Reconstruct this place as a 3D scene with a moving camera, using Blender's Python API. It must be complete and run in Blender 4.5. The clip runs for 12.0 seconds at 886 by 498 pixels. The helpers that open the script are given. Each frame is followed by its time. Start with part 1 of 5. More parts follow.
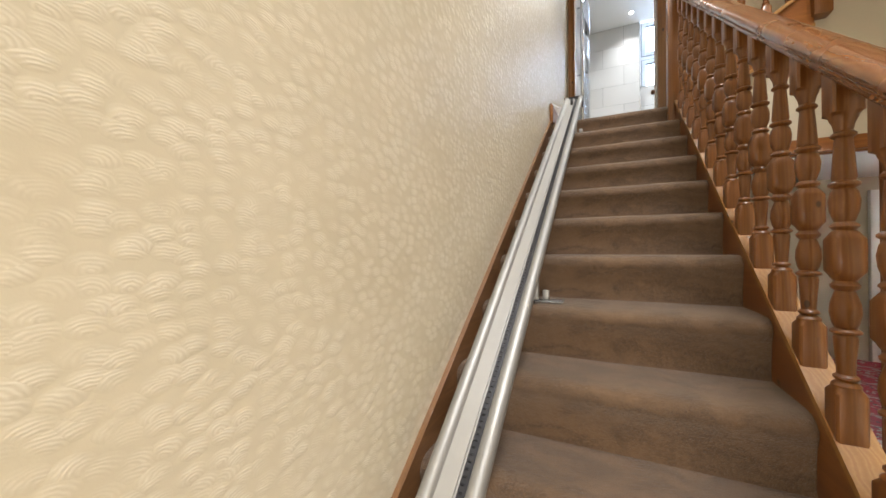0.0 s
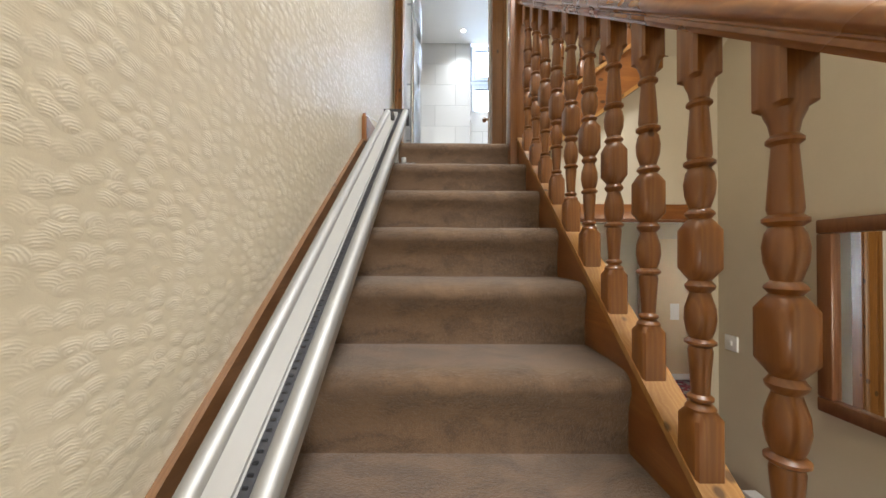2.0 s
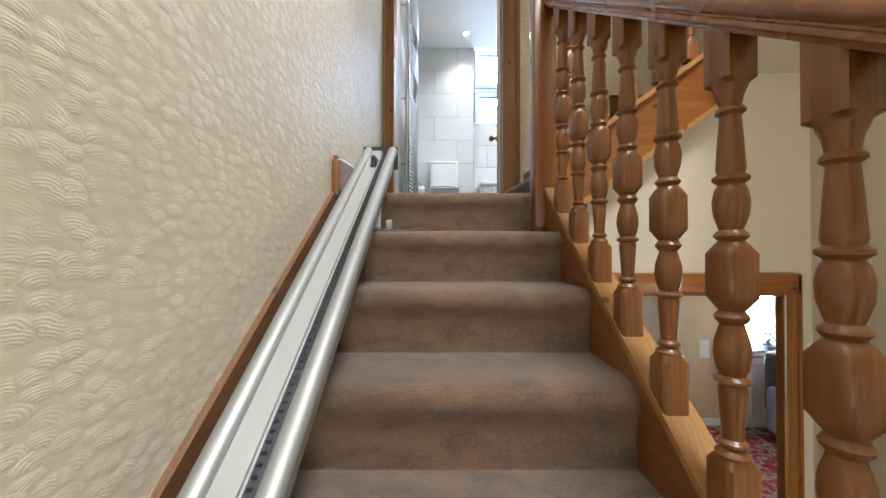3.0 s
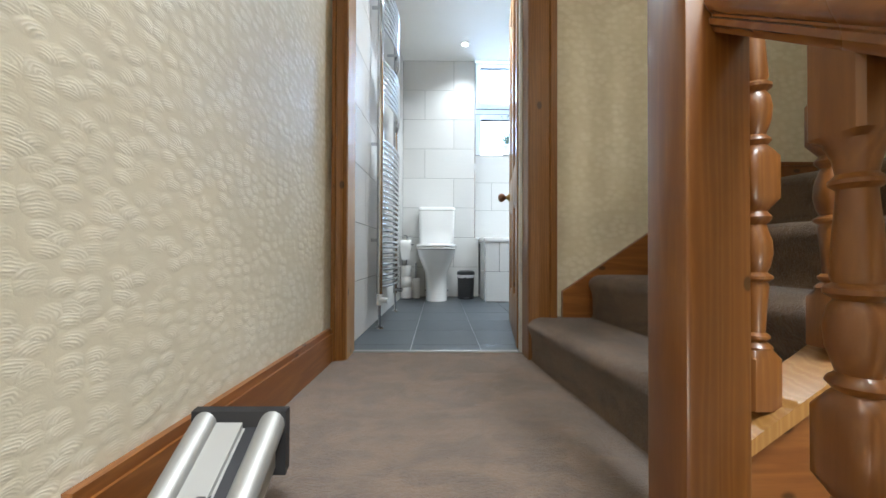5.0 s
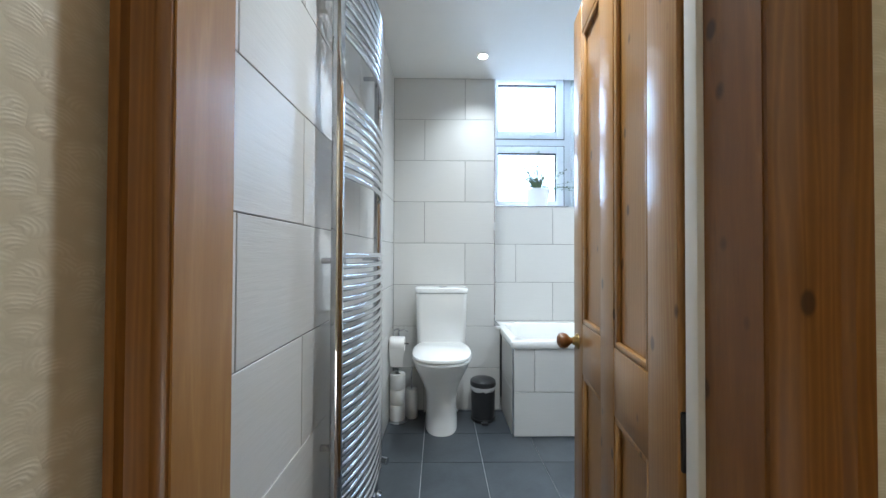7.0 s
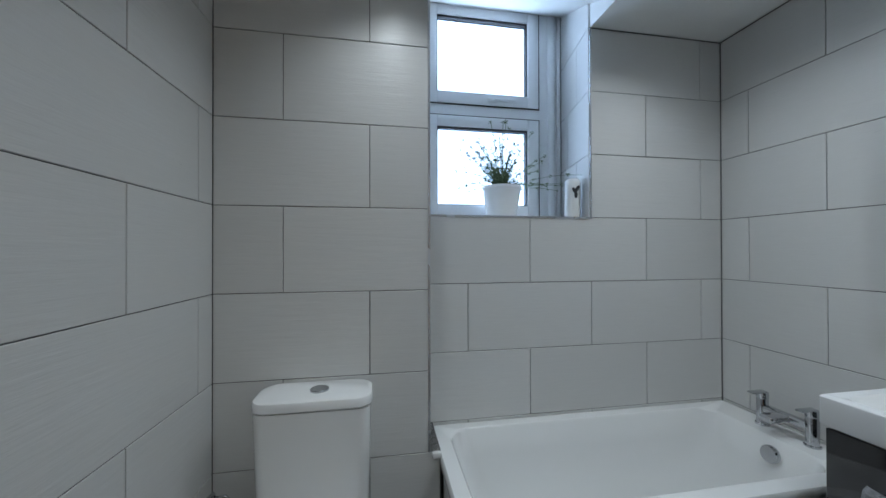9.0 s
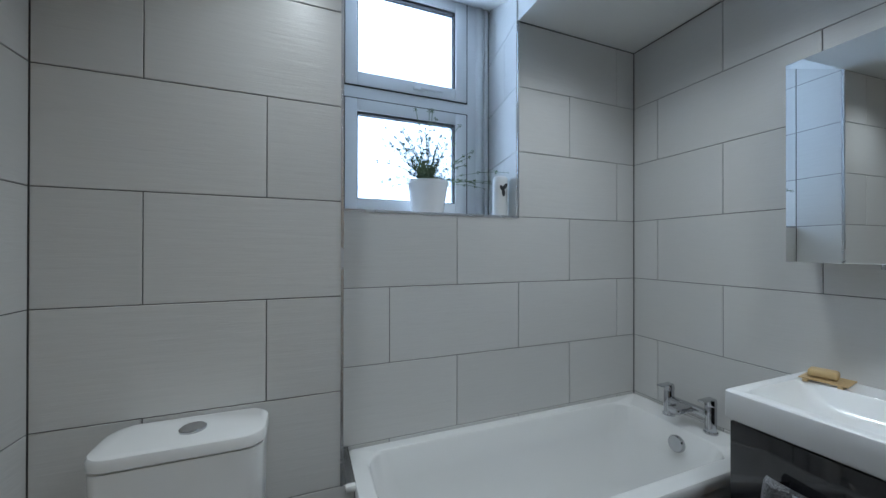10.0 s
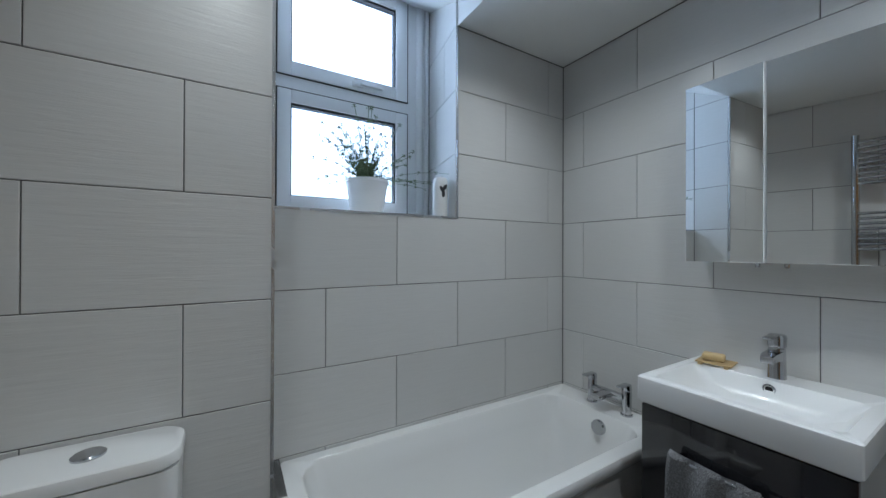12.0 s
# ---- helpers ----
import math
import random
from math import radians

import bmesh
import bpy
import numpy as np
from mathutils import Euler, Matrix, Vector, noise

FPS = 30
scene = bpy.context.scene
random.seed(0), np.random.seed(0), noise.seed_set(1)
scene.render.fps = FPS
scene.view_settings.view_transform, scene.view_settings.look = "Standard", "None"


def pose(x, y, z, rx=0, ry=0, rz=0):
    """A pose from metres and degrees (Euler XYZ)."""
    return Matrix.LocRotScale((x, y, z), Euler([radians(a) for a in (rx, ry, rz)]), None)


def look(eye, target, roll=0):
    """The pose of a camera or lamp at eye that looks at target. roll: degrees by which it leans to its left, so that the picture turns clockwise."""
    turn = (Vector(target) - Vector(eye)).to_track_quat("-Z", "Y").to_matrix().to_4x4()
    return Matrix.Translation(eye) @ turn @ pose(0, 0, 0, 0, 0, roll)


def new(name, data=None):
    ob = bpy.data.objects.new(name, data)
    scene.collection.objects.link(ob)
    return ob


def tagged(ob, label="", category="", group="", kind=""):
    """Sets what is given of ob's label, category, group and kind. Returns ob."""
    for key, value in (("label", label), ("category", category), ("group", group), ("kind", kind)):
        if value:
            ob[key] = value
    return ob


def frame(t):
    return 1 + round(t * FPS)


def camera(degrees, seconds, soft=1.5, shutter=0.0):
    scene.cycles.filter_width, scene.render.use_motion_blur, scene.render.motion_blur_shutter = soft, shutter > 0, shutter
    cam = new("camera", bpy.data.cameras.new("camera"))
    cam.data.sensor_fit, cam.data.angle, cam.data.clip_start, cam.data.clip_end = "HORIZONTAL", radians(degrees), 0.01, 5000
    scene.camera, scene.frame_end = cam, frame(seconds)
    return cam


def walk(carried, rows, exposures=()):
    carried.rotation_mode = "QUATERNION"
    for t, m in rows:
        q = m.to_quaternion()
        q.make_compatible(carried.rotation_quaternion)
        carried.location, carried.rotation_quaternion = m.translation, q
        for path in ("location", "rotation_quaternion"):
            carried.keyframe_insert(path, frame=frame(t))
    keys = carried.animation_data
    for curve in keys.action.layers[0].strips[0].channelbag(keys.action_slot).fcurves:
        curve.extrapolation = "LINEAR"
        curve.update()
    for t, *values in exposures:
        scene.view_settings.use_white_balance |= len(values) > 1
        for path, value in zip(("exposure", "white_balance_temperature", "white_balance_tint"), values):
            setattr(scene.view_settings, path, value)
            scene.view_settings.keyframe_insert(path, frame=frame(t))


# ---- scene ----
cam = camera(103.1, 12.0)
PATH = [
    (0, (0.329, -2.994, -1.066), (-0.534, -1.190, -1.050), -0.1),
    (0.5, (0.327, -2.738, -1.052), (-0.123, -0.789, -1.017), -0.2),
    (1, (0.374, -2.551, -0.980), (0.345, -0.552, -0.953), -0.3),
    (1.5, (0.335, -2.259, -0.816), (0.323, -0.259, -0.790), -0.0),
    (2, (0.323, -1.979, -0.638), (0.333, 0.021, -0.611), 0.3),
    (2.5, (0.332, -1.705, -0.462), (0.320, 0.295, -0.434), 0.1),
    (3, (0.326, -1.465, -0.260), (0.330, 0.535, -0.236), 0.1),
    (3.5, (0.340, -1.226, -0.097), (0.331, 0.773, -0.063), 0.0),
    (3.7, (0.345, -1.131, -0.032), (0.338, 0.868, 0.002), 0.0),
    (5.3, (0.374, -0.363, 0.560), (0.397, 1.637, 0.578), 0.2),
    (5.5, (0.369, -0.264, 0.635), (0.392, 1.736, 0.653), 0.2),
    (6, (0.356, -0.019, 0.822), (0.378, 1.981, 0.832), 0.1),
    (6.5, (0.312, 0.239, 0.943), (0.334, 2.239, 0.972), 0.0),
    (7, (0.324, 0.512, 1.123), (0.350, 2.512, 1.150), 0.2),
    (8.8, (0.509, 1.667, 1.337), (0.775, 3.649, 1.343), -0.1),
    (9, (0.558, 1.766, 1.344), (0.902, 3.736, 1.355), -0.1),
    (9.5, (0.616, 1.885, 1.346), (1.181, 3.804, 1.355), -0.1),
    (10, (0.621, 1.905, 1.346), (1.352, 3.766, 1.353), 0.1),
    (10.5, (0.627, 1.906, 1.345), (1.48, 3.715, 1.353), 0.1),
    (11, (0.629, 1.905, 1.346), (1.57, 3.67, 1.353), 0.2),
    (11.5, (0.627, 1.905, 1.349), (1.623, 3.64, 1.353), 0.2),
    (12, (0.627, 1.903, 1.347), (1.656, 3.618, 1.354), 0.2),
]
EXPOSURES = [(0.0, 0.26, 6500, 10), (0.6, 0.42, 6450, 10), (1.0, 0.38, 6450, 10), (1.5, 0.45, 6450, 9), (2.0, 0.40, 6350, 9), (3.5, 0.38, 5900, 7), (5.5, 0.44, 5950, 4), (6.0, 0.36, 5950, 4), (6.5, 0.10, 5900, 4), (7.0, -0.06, 5900, 4), (8.8, -1.54, 5950, 5), (9.5, -1.62, 5950, 5), (12.0, -1.63, 6050, 6)]
walk(cam, [(t, look(eye, target, roll)) for t, eye, target, roll in PATH], EXPOSURES)

# ---- world and lights ----
world = bpy.data.worlds.new("sky")
scene.world = world
world.use_nodes = True
wn = world.node_tree.nodes
sky = wn.new("ShaderNodeTexSky")
sky.sky_type = "NISHITA"
sky.sun_disc = False
sky.sun_elevation = radians(38)
sky.sun_rotation = radians(140)
sky.air_density, sky.dust_density = 1.0, 7.0
wn["Background"].inputs["Strength"].default_value = 0.15
world.node_tree.links.new(sky.outputs["Color"], wn["Background"].inputs["Color"])


def sun_lamp():
    d = bpy.data.lights.new("sun", "SUN")
    d.energy, d.angle, d.color = 0.9, radians(12), (1.0, 0.96, 0.9)
    ob = new("sun", d)
    ob.matrix_world = look((4, -6, 9), (0, 0, 0))
    return ob


def area_lamp(name, eye, target, w, h, power, colour):
    d = bpy.data.lights.new(name, "AREA")
    d.shape, d.size, d.size_y, d.energy, d.color = "RECTANGLE", w, h, power, colour
    ob = new(name, d)
    ob.matrix_world = look(eye, target)
    return ob


def spot_lamp(name, eye, target, power, colour, degrees=110, radius=0.03):
    d = bpy.data.lights.new(name, "SPOT")
    d.energy, d.color, d.spot_size, d.spot_blend, d.shadow_soft_size = power, colour, radians(degrees), 1.0, radius
    ob = new(name, d)
    ob.matrix_world = look(eye, target)
    return ob


sun_lamp()
DAY, WARM, COOL = (0.86, 0.94, 1.0), (1.0, 0.86, 0.66), (0.95, 0.98, 1.0)
area_lamp("bathroom_window_daylight", (1.0, 5.1, 2.9), (1.0, 1.5, 2.8999), 4.2, 4.2, 880, (0.58, 0.73, 1.0))
# Added fill for the stairwell; no light source is known up there.
area_lamp("stairwell_fill_light", (1.25, -2.4, 4.55), (1.0, -2.2, 0), 0.9, 1.4, 275, (0.97, 0.98, 1.0))
# Added fill from behind the camera, turned to lift the hall wall.
area_lamp("hall_fill_light", (0.80, -4.66, -1.40), (1.95, -2.2, -1.7), 0.5, 1.1, 58, (1.0, 0.92, 0.80))
area_lamp("room_window_daylight", (5.3, 4.6, -0.9), (4.9, 0, -1.4), 5.2, 2.6, 1400, (0.88, 0.94, 1.0))
# Only the first downlight's place is known; the other three are added fill.
for sx, sy, power in ((0.607, 2.76, 50), (0.607, 1.55, 92), (1.65, 2.05, 84), (1.65, 2.80, 70)):
    spot_lamp("downlight_and_fill_lamp", (sx, sy, 2.385), (sx, sy, 0), power, (0.95, 0.98, 1.0), 150 if sy != 2.76 else 128, 0.04)

# ---- materials ----


class Mat:
    """A node material in the making."""

    def __init__(self, name, rough=0.5, metal=0.0):
        self.mat = bpy.data.materials.new(name)
        self.mat.use_nodes = True
        self.nodes, self.links = self.mat.node_tree.nodes, self.mat.node_tree.links
        self.bsdf = self.nodes["Principled BSDF"]
        self.bsdf.inputs["Roughness"].default_value = rough
        self.bsdf.inputs["Metallic"].default_value = metal
        self.coord = self.nodes.new("ShaderNodeTexCoord")

    def mapped(self, scale=(1, 1, 1), rot=(0, 0, 0), source="Object", shift=False):
        n = self.nodes.new("ShaderNodeMapping")
        n.inputs["Scale"].default_value = scale
        n.inputs["Rotation"].default_value = [radians(a) for a in rot]
        self.links.new(self.coord.outputs[source], n.inputs["Vector"])
        if shift:
            info = self.nodes.new("ShaderNodeObjectInfo")
            mul = self.nodes.new("ShaderNodeVectorMath")
            mul.operation = "SCALE"
            mul.inputs[0].default_value = (7.3, 11.9, 5.1)
            self.links.new(info.outputs["Random"], mul.inputs["Scale"])
            self.links.new(mul.outputs["Vector"], n.inputs["Location"])
        return n.outputs["Vector"]

    def noise(self, vec, scale, detail=3.0, rough=0.55, distort=0.0):
        n = self.nodes.new("ShaderNodeTexNoise")
        n.inputs["Scale"].default_value, n.inputs["Detail"].default_value = scale, detail
        n.inputs["Roughness"].default_value, n.inputs["Distortion"].default_value = rough, distort
        self.links.new(vec, n.inputs["Vector"])
        return n.outputs["Fac"]

    def wave(self, vec, scale, distort, detail=2.0, dscale=1.0, direction="X", kind="BANDS"):
        n = self.nodes.new("ShaderNodeTexWave")
        n.wave_type = kind
        if kind == "BANDS":
            n.bands_direction = direction
        else:
            n.rings_direction = direction
        for key, v in (("Scale", scale), ("Distortion", distort), ("Detail", detail), ("Detail Scale", dscale)):
            n.inputs[key].default_value = v
        self.links.new(vec, n.inputs["Vector"])
        return n.outputs["Fac"]

    def voronoi(self, vec, scale, feature="F1", out="Distance"):
        n = self.nodes.new("ShaderNodeTexVoronoi")
        n.feature = feature
        n.inputs["Scale"].default_value = scale
        self.links.new(vec, n.inputs["Vector"])
        return n.outputs[out]

    def ramp(self, fac, stops):
        n = self.nodes.new("ShaderNodeValToRGB")
        while len(n.color_ramp.elements) < len(stops):
            n.color_ramp.elements.new(0.5)
        for e, (p, c) in zip(n.color_ramp.elements, stops):
            e.position, e.color = p, (*c, 1) if len(c) == 3 else c
        self.links.new(fac, n.inputs["Fac"])
        return n.outputs["Color"]

    def mix(self, fac, a, b, mode="MIX"):
        n = self.nodes.new("ShaderNodeMix")
        n.data_type, n.blend_type = "RGBA", mode
        for key, v in ((0, fac), (6, a), (7, b)):
            if isinstance(v, (int, float)):
                n.inputs[key].default_value = v
            elif isinstance(v, tuple):
                n.inputs[key].default_value = (*v, 1)
            else:
                self.links.new(v, n.inputs[key])
        return n.outputs[2]

    def maths(self, op, a, b):
        n = self.nodes.new("ShaderNodeMath")
        n.operation = op
        for key, v in ((0, a), (1, b)):
            if isinstance(v, (int, float)):
                n.inputs[key].default_value = v
            else:
                self.links.new(v, n.inputs[key])
        return n.outputs[0]

    def colour(self, value):
        if isinstance(value, tuple):
            self.bsdf.inputs["Base Color"].default_value = (*value, 1)
        else:
            self.links.new(value, self.bsdf.inputs["Base Color"])
        return self

    def rough(self, value, lo, hi):
        n = self.nodes.new("ShaderNodeMapRange")
        n.inputs["To Min"].default_value, n.inputs["To Max"].default_value = lo, hi
        self.links.new(value, n.inputs["Value"])
        self.links.new(n.outputs["Result"], self.bsdf.inputs["Roughness"])
        return self

    def bump(self, height, strength, distance):
        n = self.nodes.new("ShaderNodeBump")
        n.inputs["Strength"].default_value, n.inputs["Distance"].default_value = strength, distance
        self.links.new(height, n.inputs["Height"])
        if self.bsdf.inputs["Normal"].is_linked:
            self.links.new(self.bsdf.inputs["Normal"].links[0].from_socket, n.inputs["Normal"])
        self.links.new(n.outputs["Normal"], self.bsdf.inputs["Normal"])
        return self

    def set(self, **values):
        for key, v in values.items():
            self.bsdf.inputs[key.replace("_", " ")].default_value = v
        return self


def wallpaper_material():
    """Cream embossed paper: small fans of combed arcs, each turned a little differently."""
    m = Mat("embossed_wallpaper", 0.4)

    def vmath(op, a, b=None, out="Vector"):
        n = m.nodes.new("ShaderNodeVectorMath")
        n.operation = op
        for key, v in ((0, a), (1, b)):
            if isinstance(v, tuple):
                n.inputs[key].default_value = v
            elif v is not None:
                m.links.new(v, n.inputs[key])
        return n.outputs[out]

    v = m.mapped()
    wobble = m.nodes.new("ShaderNodeTexNoise")
    wobble.inputs["Scale"].default_value = 55
    m.links.new(v, wobble.inputs["Vector"])
    # unroll the walls: one coordinate along them, one up
    split = m.nodes.new("ShaderNodeSeparateXYZ")
    m.links.new(v, split.inputs[0])
    flat = m.nodes.new("ShaderNodeCombineXYZ")
    m.links.new(m.maths("ADD", split.outputs["X"], split.outputs["Y"]), flat.inputs["X"])
    m.links.new(m.maths("MULTIPLY", split.outputs["Z"], 1.5), flat.inputs["Y"])
    p = flat.outputs[0]
    cell = m.nodes.new("ShaderNodeTexVoronoi")
    cell.voronoi_dimensions = "2D"
    cell.inputs["Scale"].default_value = 29
    cell.inputs["Randomness"].default_value = 0.85
    m.links.new(p, cell.inputs["Vector"])
    lean = vmath("MULTIPLY", vmath("SUBTRACT", cell.outputs["Color"], (0.5, -0.35, 0.5)), (0.031, 0.024, 0.0))
    bend = vmath("MULTIPLY", vmath("SUBTRACT", wobble.outputs["Color"], (0.5, 0.5, 0.5)), (0.010, 0.010, 0.0))
    away = vmath("ADD", vmath("ADD", vmath("SUBTRACT", p, cell.outputs["Position"]), lean), bend)
    radius = vmath("LENGTH", away, None, "Value")
    rings = m.maths("ADD", m.maths("MULTIPLY", m.maths("SINE", m.maths("MULTIPLY", radius, 960.0), 0.0), 0.5), 0.5)
    mask = m.ramp(cell.outputs["Distance"], [(0.25, (1, 1, 1)), (0.60, (0, 0, 0))])
    some = m.ramp(m.noise(v, 17, 2.0), [(0.38, (0.30, 0.30, 0.30)), (0.60, (1, 1, 1))])
    mask = m.maths("MULTIPLY", mask, some)
    fans = m.maths("MULTIPLY", rings, mask)
    tone = m.noise(v, 2.2, 4.0)
    base = m.ramp(tone, [(0.3, (0.585, 0.522, 0.388)), (0.7, (0.655, 0.592, 0.458))])
    # Arcs lightened in the colour to stand for light on the relief.
    base = m.mix(m.maths("MULTIPLY", m.maths("ADD", m.maths("MULTIPLY", mask, 0.35), fans), 0.42), base, (0.82, 0.77, 0.66))
    m.colour(base)
    m.rough(mask, 0.48, 0.30)
    m.bump(mask, 0.14, 0.005).bump(fans, 0.18, 0.0017).bump(m.noise(v, 400, 2.0), 0.06, 0.001)
    return m.mat


def pine_material(name, dark, mid, light, axis="Z", gloss=0.28, knotty=1.0, coat=0.30, coat_rough=0.26, figure=0.55):
    """Varnished pine with long grain along one axis, knots and worn gloss."""
    m = Mat(name, gloss)
    long = {"X": (1.2, 14, 14), "Y": (14, 1.2, 14), "Z": (14, 14, 1.2)}[axis]
    v = m.mapped(long, shift=True)
    grain = m.wave(v, 1.1, 9.0, 3.0, 0.8, "X" if axis != "X" else "Y")
    fine = m.noise(m.mapped([a * 9 for a in long], shift=True), 2.0, 3.0)
    tone = m.noise(m.mapped(shift=True), 2.5, 3.0)
    knots = m.voronoi(m.mapped({"X": (8, 13, 13), "Y": (13, 8, 13), "Z": (13, 13, 8)}[axis], shift=True), 1.0)
    knot = m.ramp(knots, [(0.09 * knotty, (1, 1, 1)), (0.14 * knotty, (0, 0, 0))])
    col = m.ramp(grain, [(0.0, mid), (0.75, light), (1.0, mid)])
    col = m.mix(m.maths("MULTIPLY", fine, figure), col, dark)
    col = m.mix(m.maths("MULTIPLY", tone, 0.35), col, dark)
    col = m.mix(m.maths("MULTIPLY", knot, 0.8), col, tuple(c * 0.30 for c in dark))
    m.colour(col).rough(tone, gloss - 0.06, gloss + 0.14).bump(fine, 0.09 * figure, 0.001)
    m.set(Coat_Weight=coat, Coat_Roughness=coat_rough)
    return m.mat


def carpet_material(name, dark, light, scale=1.0):
    m = Mat(name, 0.95)
    v = m.mapped()
    tuft = m.noise(v, 420 * scale, 2.0, 0.7)
    worn = m.noise(v, 9, 4.0, 0.6)
    brushed = m.noise(m.mapped((3, 14, 14)), 3.0, 3.0)
    col = m.ramp(tuft, [(0.3, dark), (0.72, light)])
    streak = m.ramp(m.noise(m.mapped((7, 16, 16)), 1.6, 4.0, 0.65), [(0.40, (0, 0, 0)), (0.68, (1, 1, 1))])
    pad = m.ramp(m.noise(m.mapped((1, 1.4, 1.4), (7, 3, 0)), 7.0, 3.0, 0.6, 1.0), [(0.46, (0, 0, 0)), (0.56, (1, 1, 1))])
    speck = m.noise(v, 150 * scale, 2.0, 0.6)
    col = m.mix(m.ramp(speck, [(0.35, (0, 0, 0)), (0.65, (0.8, 0.8, 0.8))]), col, tuple(c * 0.8 for c in dark))
    col = m.mix(m.maths("MULTIPLY", streak, 0.28), col, tuple(c * 1.35 for c in light))
    col = m.mix(m.maths("MULTIPLY", pad, 0.30), col, tuple(c * 1.3 for c in light))
    col = m.mix(m.maths("MULTIPLY", worn, 0.15), col, light)
    col = m.mix(m.maths("MULTIPLY", brushed, 0.35), col, dark)
    m.colour(col).bump(tuft, 0.8, 0.006).bump(speck, 0.5, 0.006).bump(worn, 0.25, 0.01)
    m.set(Sheen_Weight=0.25, Sheen_Roughness=0.5)
    return m.mat


def tile_material():
    """Off-white wall tile with a faint combed relief, each tile a little different."""
    m = Mat("off_white_wall_tile", 0.3)
    info = m.nodes.new("ShaderNodeObjectInfo")
    v = m.mapped((2.0, 2.0, 26), shift=True)
    comb = m.noise(v, 2.2, 4.0, 0.6, 0.3)
    blotch = m.noise(m.mapped(shift=True), 4.0, 3.0)
    col = m.ramp(info.outputs["Random"], [(0.0, (0.592, 0.588, 0.572)), (1.0, (0.664, 0.659, 0.642))])
    col = m.mix(m.maths("MULTIPLY", blotch, 0.25), col, (0.69, 0.69, 0.685))
    fine = m.noise(m.mapped((5.0, 5.0, 90), shift=True), 3.0, 3.0, 0.7)
    col = m.mix(m.maths("MULTIPLY", fine, 0.42), col, (0.49, 0.485, 0.47))
    m.colour(col).rough(comb, 0.22, 0.42).bump(comb, 0.34, 0.003).bump(fine, 0.18, 0.002)
    return m.mat


def slate_material():
    m = Mat("dark_grey_floor_tile", 0.42)
    v = m.mapped(shift=True)
    a, b = m.noise(v, 5, 5.0, 0.65, 0.4), m.noise(v, 60, 3.0)
    col = m.ramp(a, [(0.25, (0.040, 0.047, 0.055)), (0.75, (0.085, 0.096, 0.108))])
    col = m.mix(m.maths("MULTIPLY", b, 0.3), col, (0.03, 0.035, 0.04))
    m.colour(col).rough(a, 0.3, 0.5).bump(b, 0.2, 0.002)
    return m.mat


def plain_material(name, colour, rough, metal=0.0, vary=0.06, bump=0.0, scale=30.0, **extra):
    m = Mat(name, rough, metal)
    v = m.mapped()
    n, n2 = m.noise(v, scale, 3.0), m.noise(v, scale * 0.12, 3.0)
    low = tuple(c * (1 - vary) for c in colour)
    m.colour(m.mix(m.maths("MULTIPLY", m.maths("ADD", n, n2), 0.5), colour, low))
    m.rough(n2, rough * 0.85, rough * 1.25)
    if bump:
        m.bump(n, bump, 0.002)
    m.set(**extra)
    return m.mat


def rug_material():
    """Crimson carpet with pale floral sprays."""
    m = Mat("crimson_floral_carpet", 0.95)
    v = m.mapped()
    petal = m.ramp(m.noise(v, 7.0, 4.0, 0.7, 1.5), [(0.50, (0, 0, 0)), (0.55, (1, 1, 1))])
    leaf = m.ramp(m.noise(m.mapped((1, 1, 1), (0, 0, 40)), 11.0, 3.0, 0.6, 2.0), [(0.58, (0, 0, 0)), (0.62, (1, 1, 1))])
    tuft = m.noise(v, 350, 2.0)
    col = m.mix(petal, (0.30, 0.008, 0.028), (0.42, 0.37, 0.33))
    col = m.mix(leaf, col, (0.035, 0.05, 0.06))
    col = m.mix(m.maths("MULTIPLY", tuft, 0.4), col, (0.05, 0.01, 0.015))
    m.colour(col).bump(tuft, 0.7, 0.005)
    return m.mat


def towel_material():
    m = Mat("grey_terry_towel", 0.95)
    v = m.mapped()
    loop, big = m.noise(v, 260, 2.0, 0.7), m.noise(v, 40, 3.0)
    m.colour(m.ramp(loop, [(0.3, (0.05, 0.051, 0.056)), (0.75, (0.26, 0.26, 0.275))]))
    m.bump(loop, 1.0, 0.008).bump(big, 0.6, 0.01).set(Sheen_Weight=0.4)
    return m.mat


def glass_material():
    m = Mat("window_glass", 0.02)
    m.colour((0.97, 0.99, 1.0)).set(Transmission_Weight=1.0, IOR=1.05, Roughness=0.0)
    return m.mat


WALLPAPER = wallpaper_material()
PINE = pine_material("varnished_pine", (0.106, 0.031, 0.005), (0.202, 0.071, 0.011), (0.262, 0.103, 0.017), "Z", 0.34, 0.7, 0.35, 0.20)
PINE_RAIL = pine_material("polished_handrail_pine", (0.105, 0.030, 0.006), (0.205, 0.070, 0.013), (0.27, 0.104, 0.022), "Y", 0.24, 0.6, 0.7, 0.10, 0.18)
PINE_X = pine_material("varnished_pine_lengthwise", (0.105, 0.030, 0.006), (0.235, 0.080, 0.015), (0.33, 0.128, 0.028), "X")
PINE_Y = pine_material("varnished_pine_runs", (0.105, 0.030, 0.006), (0.235, 0.080, 0.015), (0.33, 0.128, 0.028), "Y")
# Also on the bathroom door's left jamb, where it stands for lit frame pine.
PINE_PALE = pine_material("honey_pine_door", (0.215, 0.092, 0.021), (0.37, 0.182, 0.047), (0.47, 0.255, 0.078), "Z", 0.32, 1.1)
PINE_FRAME = pine_material("knotty_pine_frame", (0.100, 0.033, 0.006), (0.215, 0.083, 0.013), (0.30, 0.128, 0.023), "Z", 0.34, 1.15, 0.15)
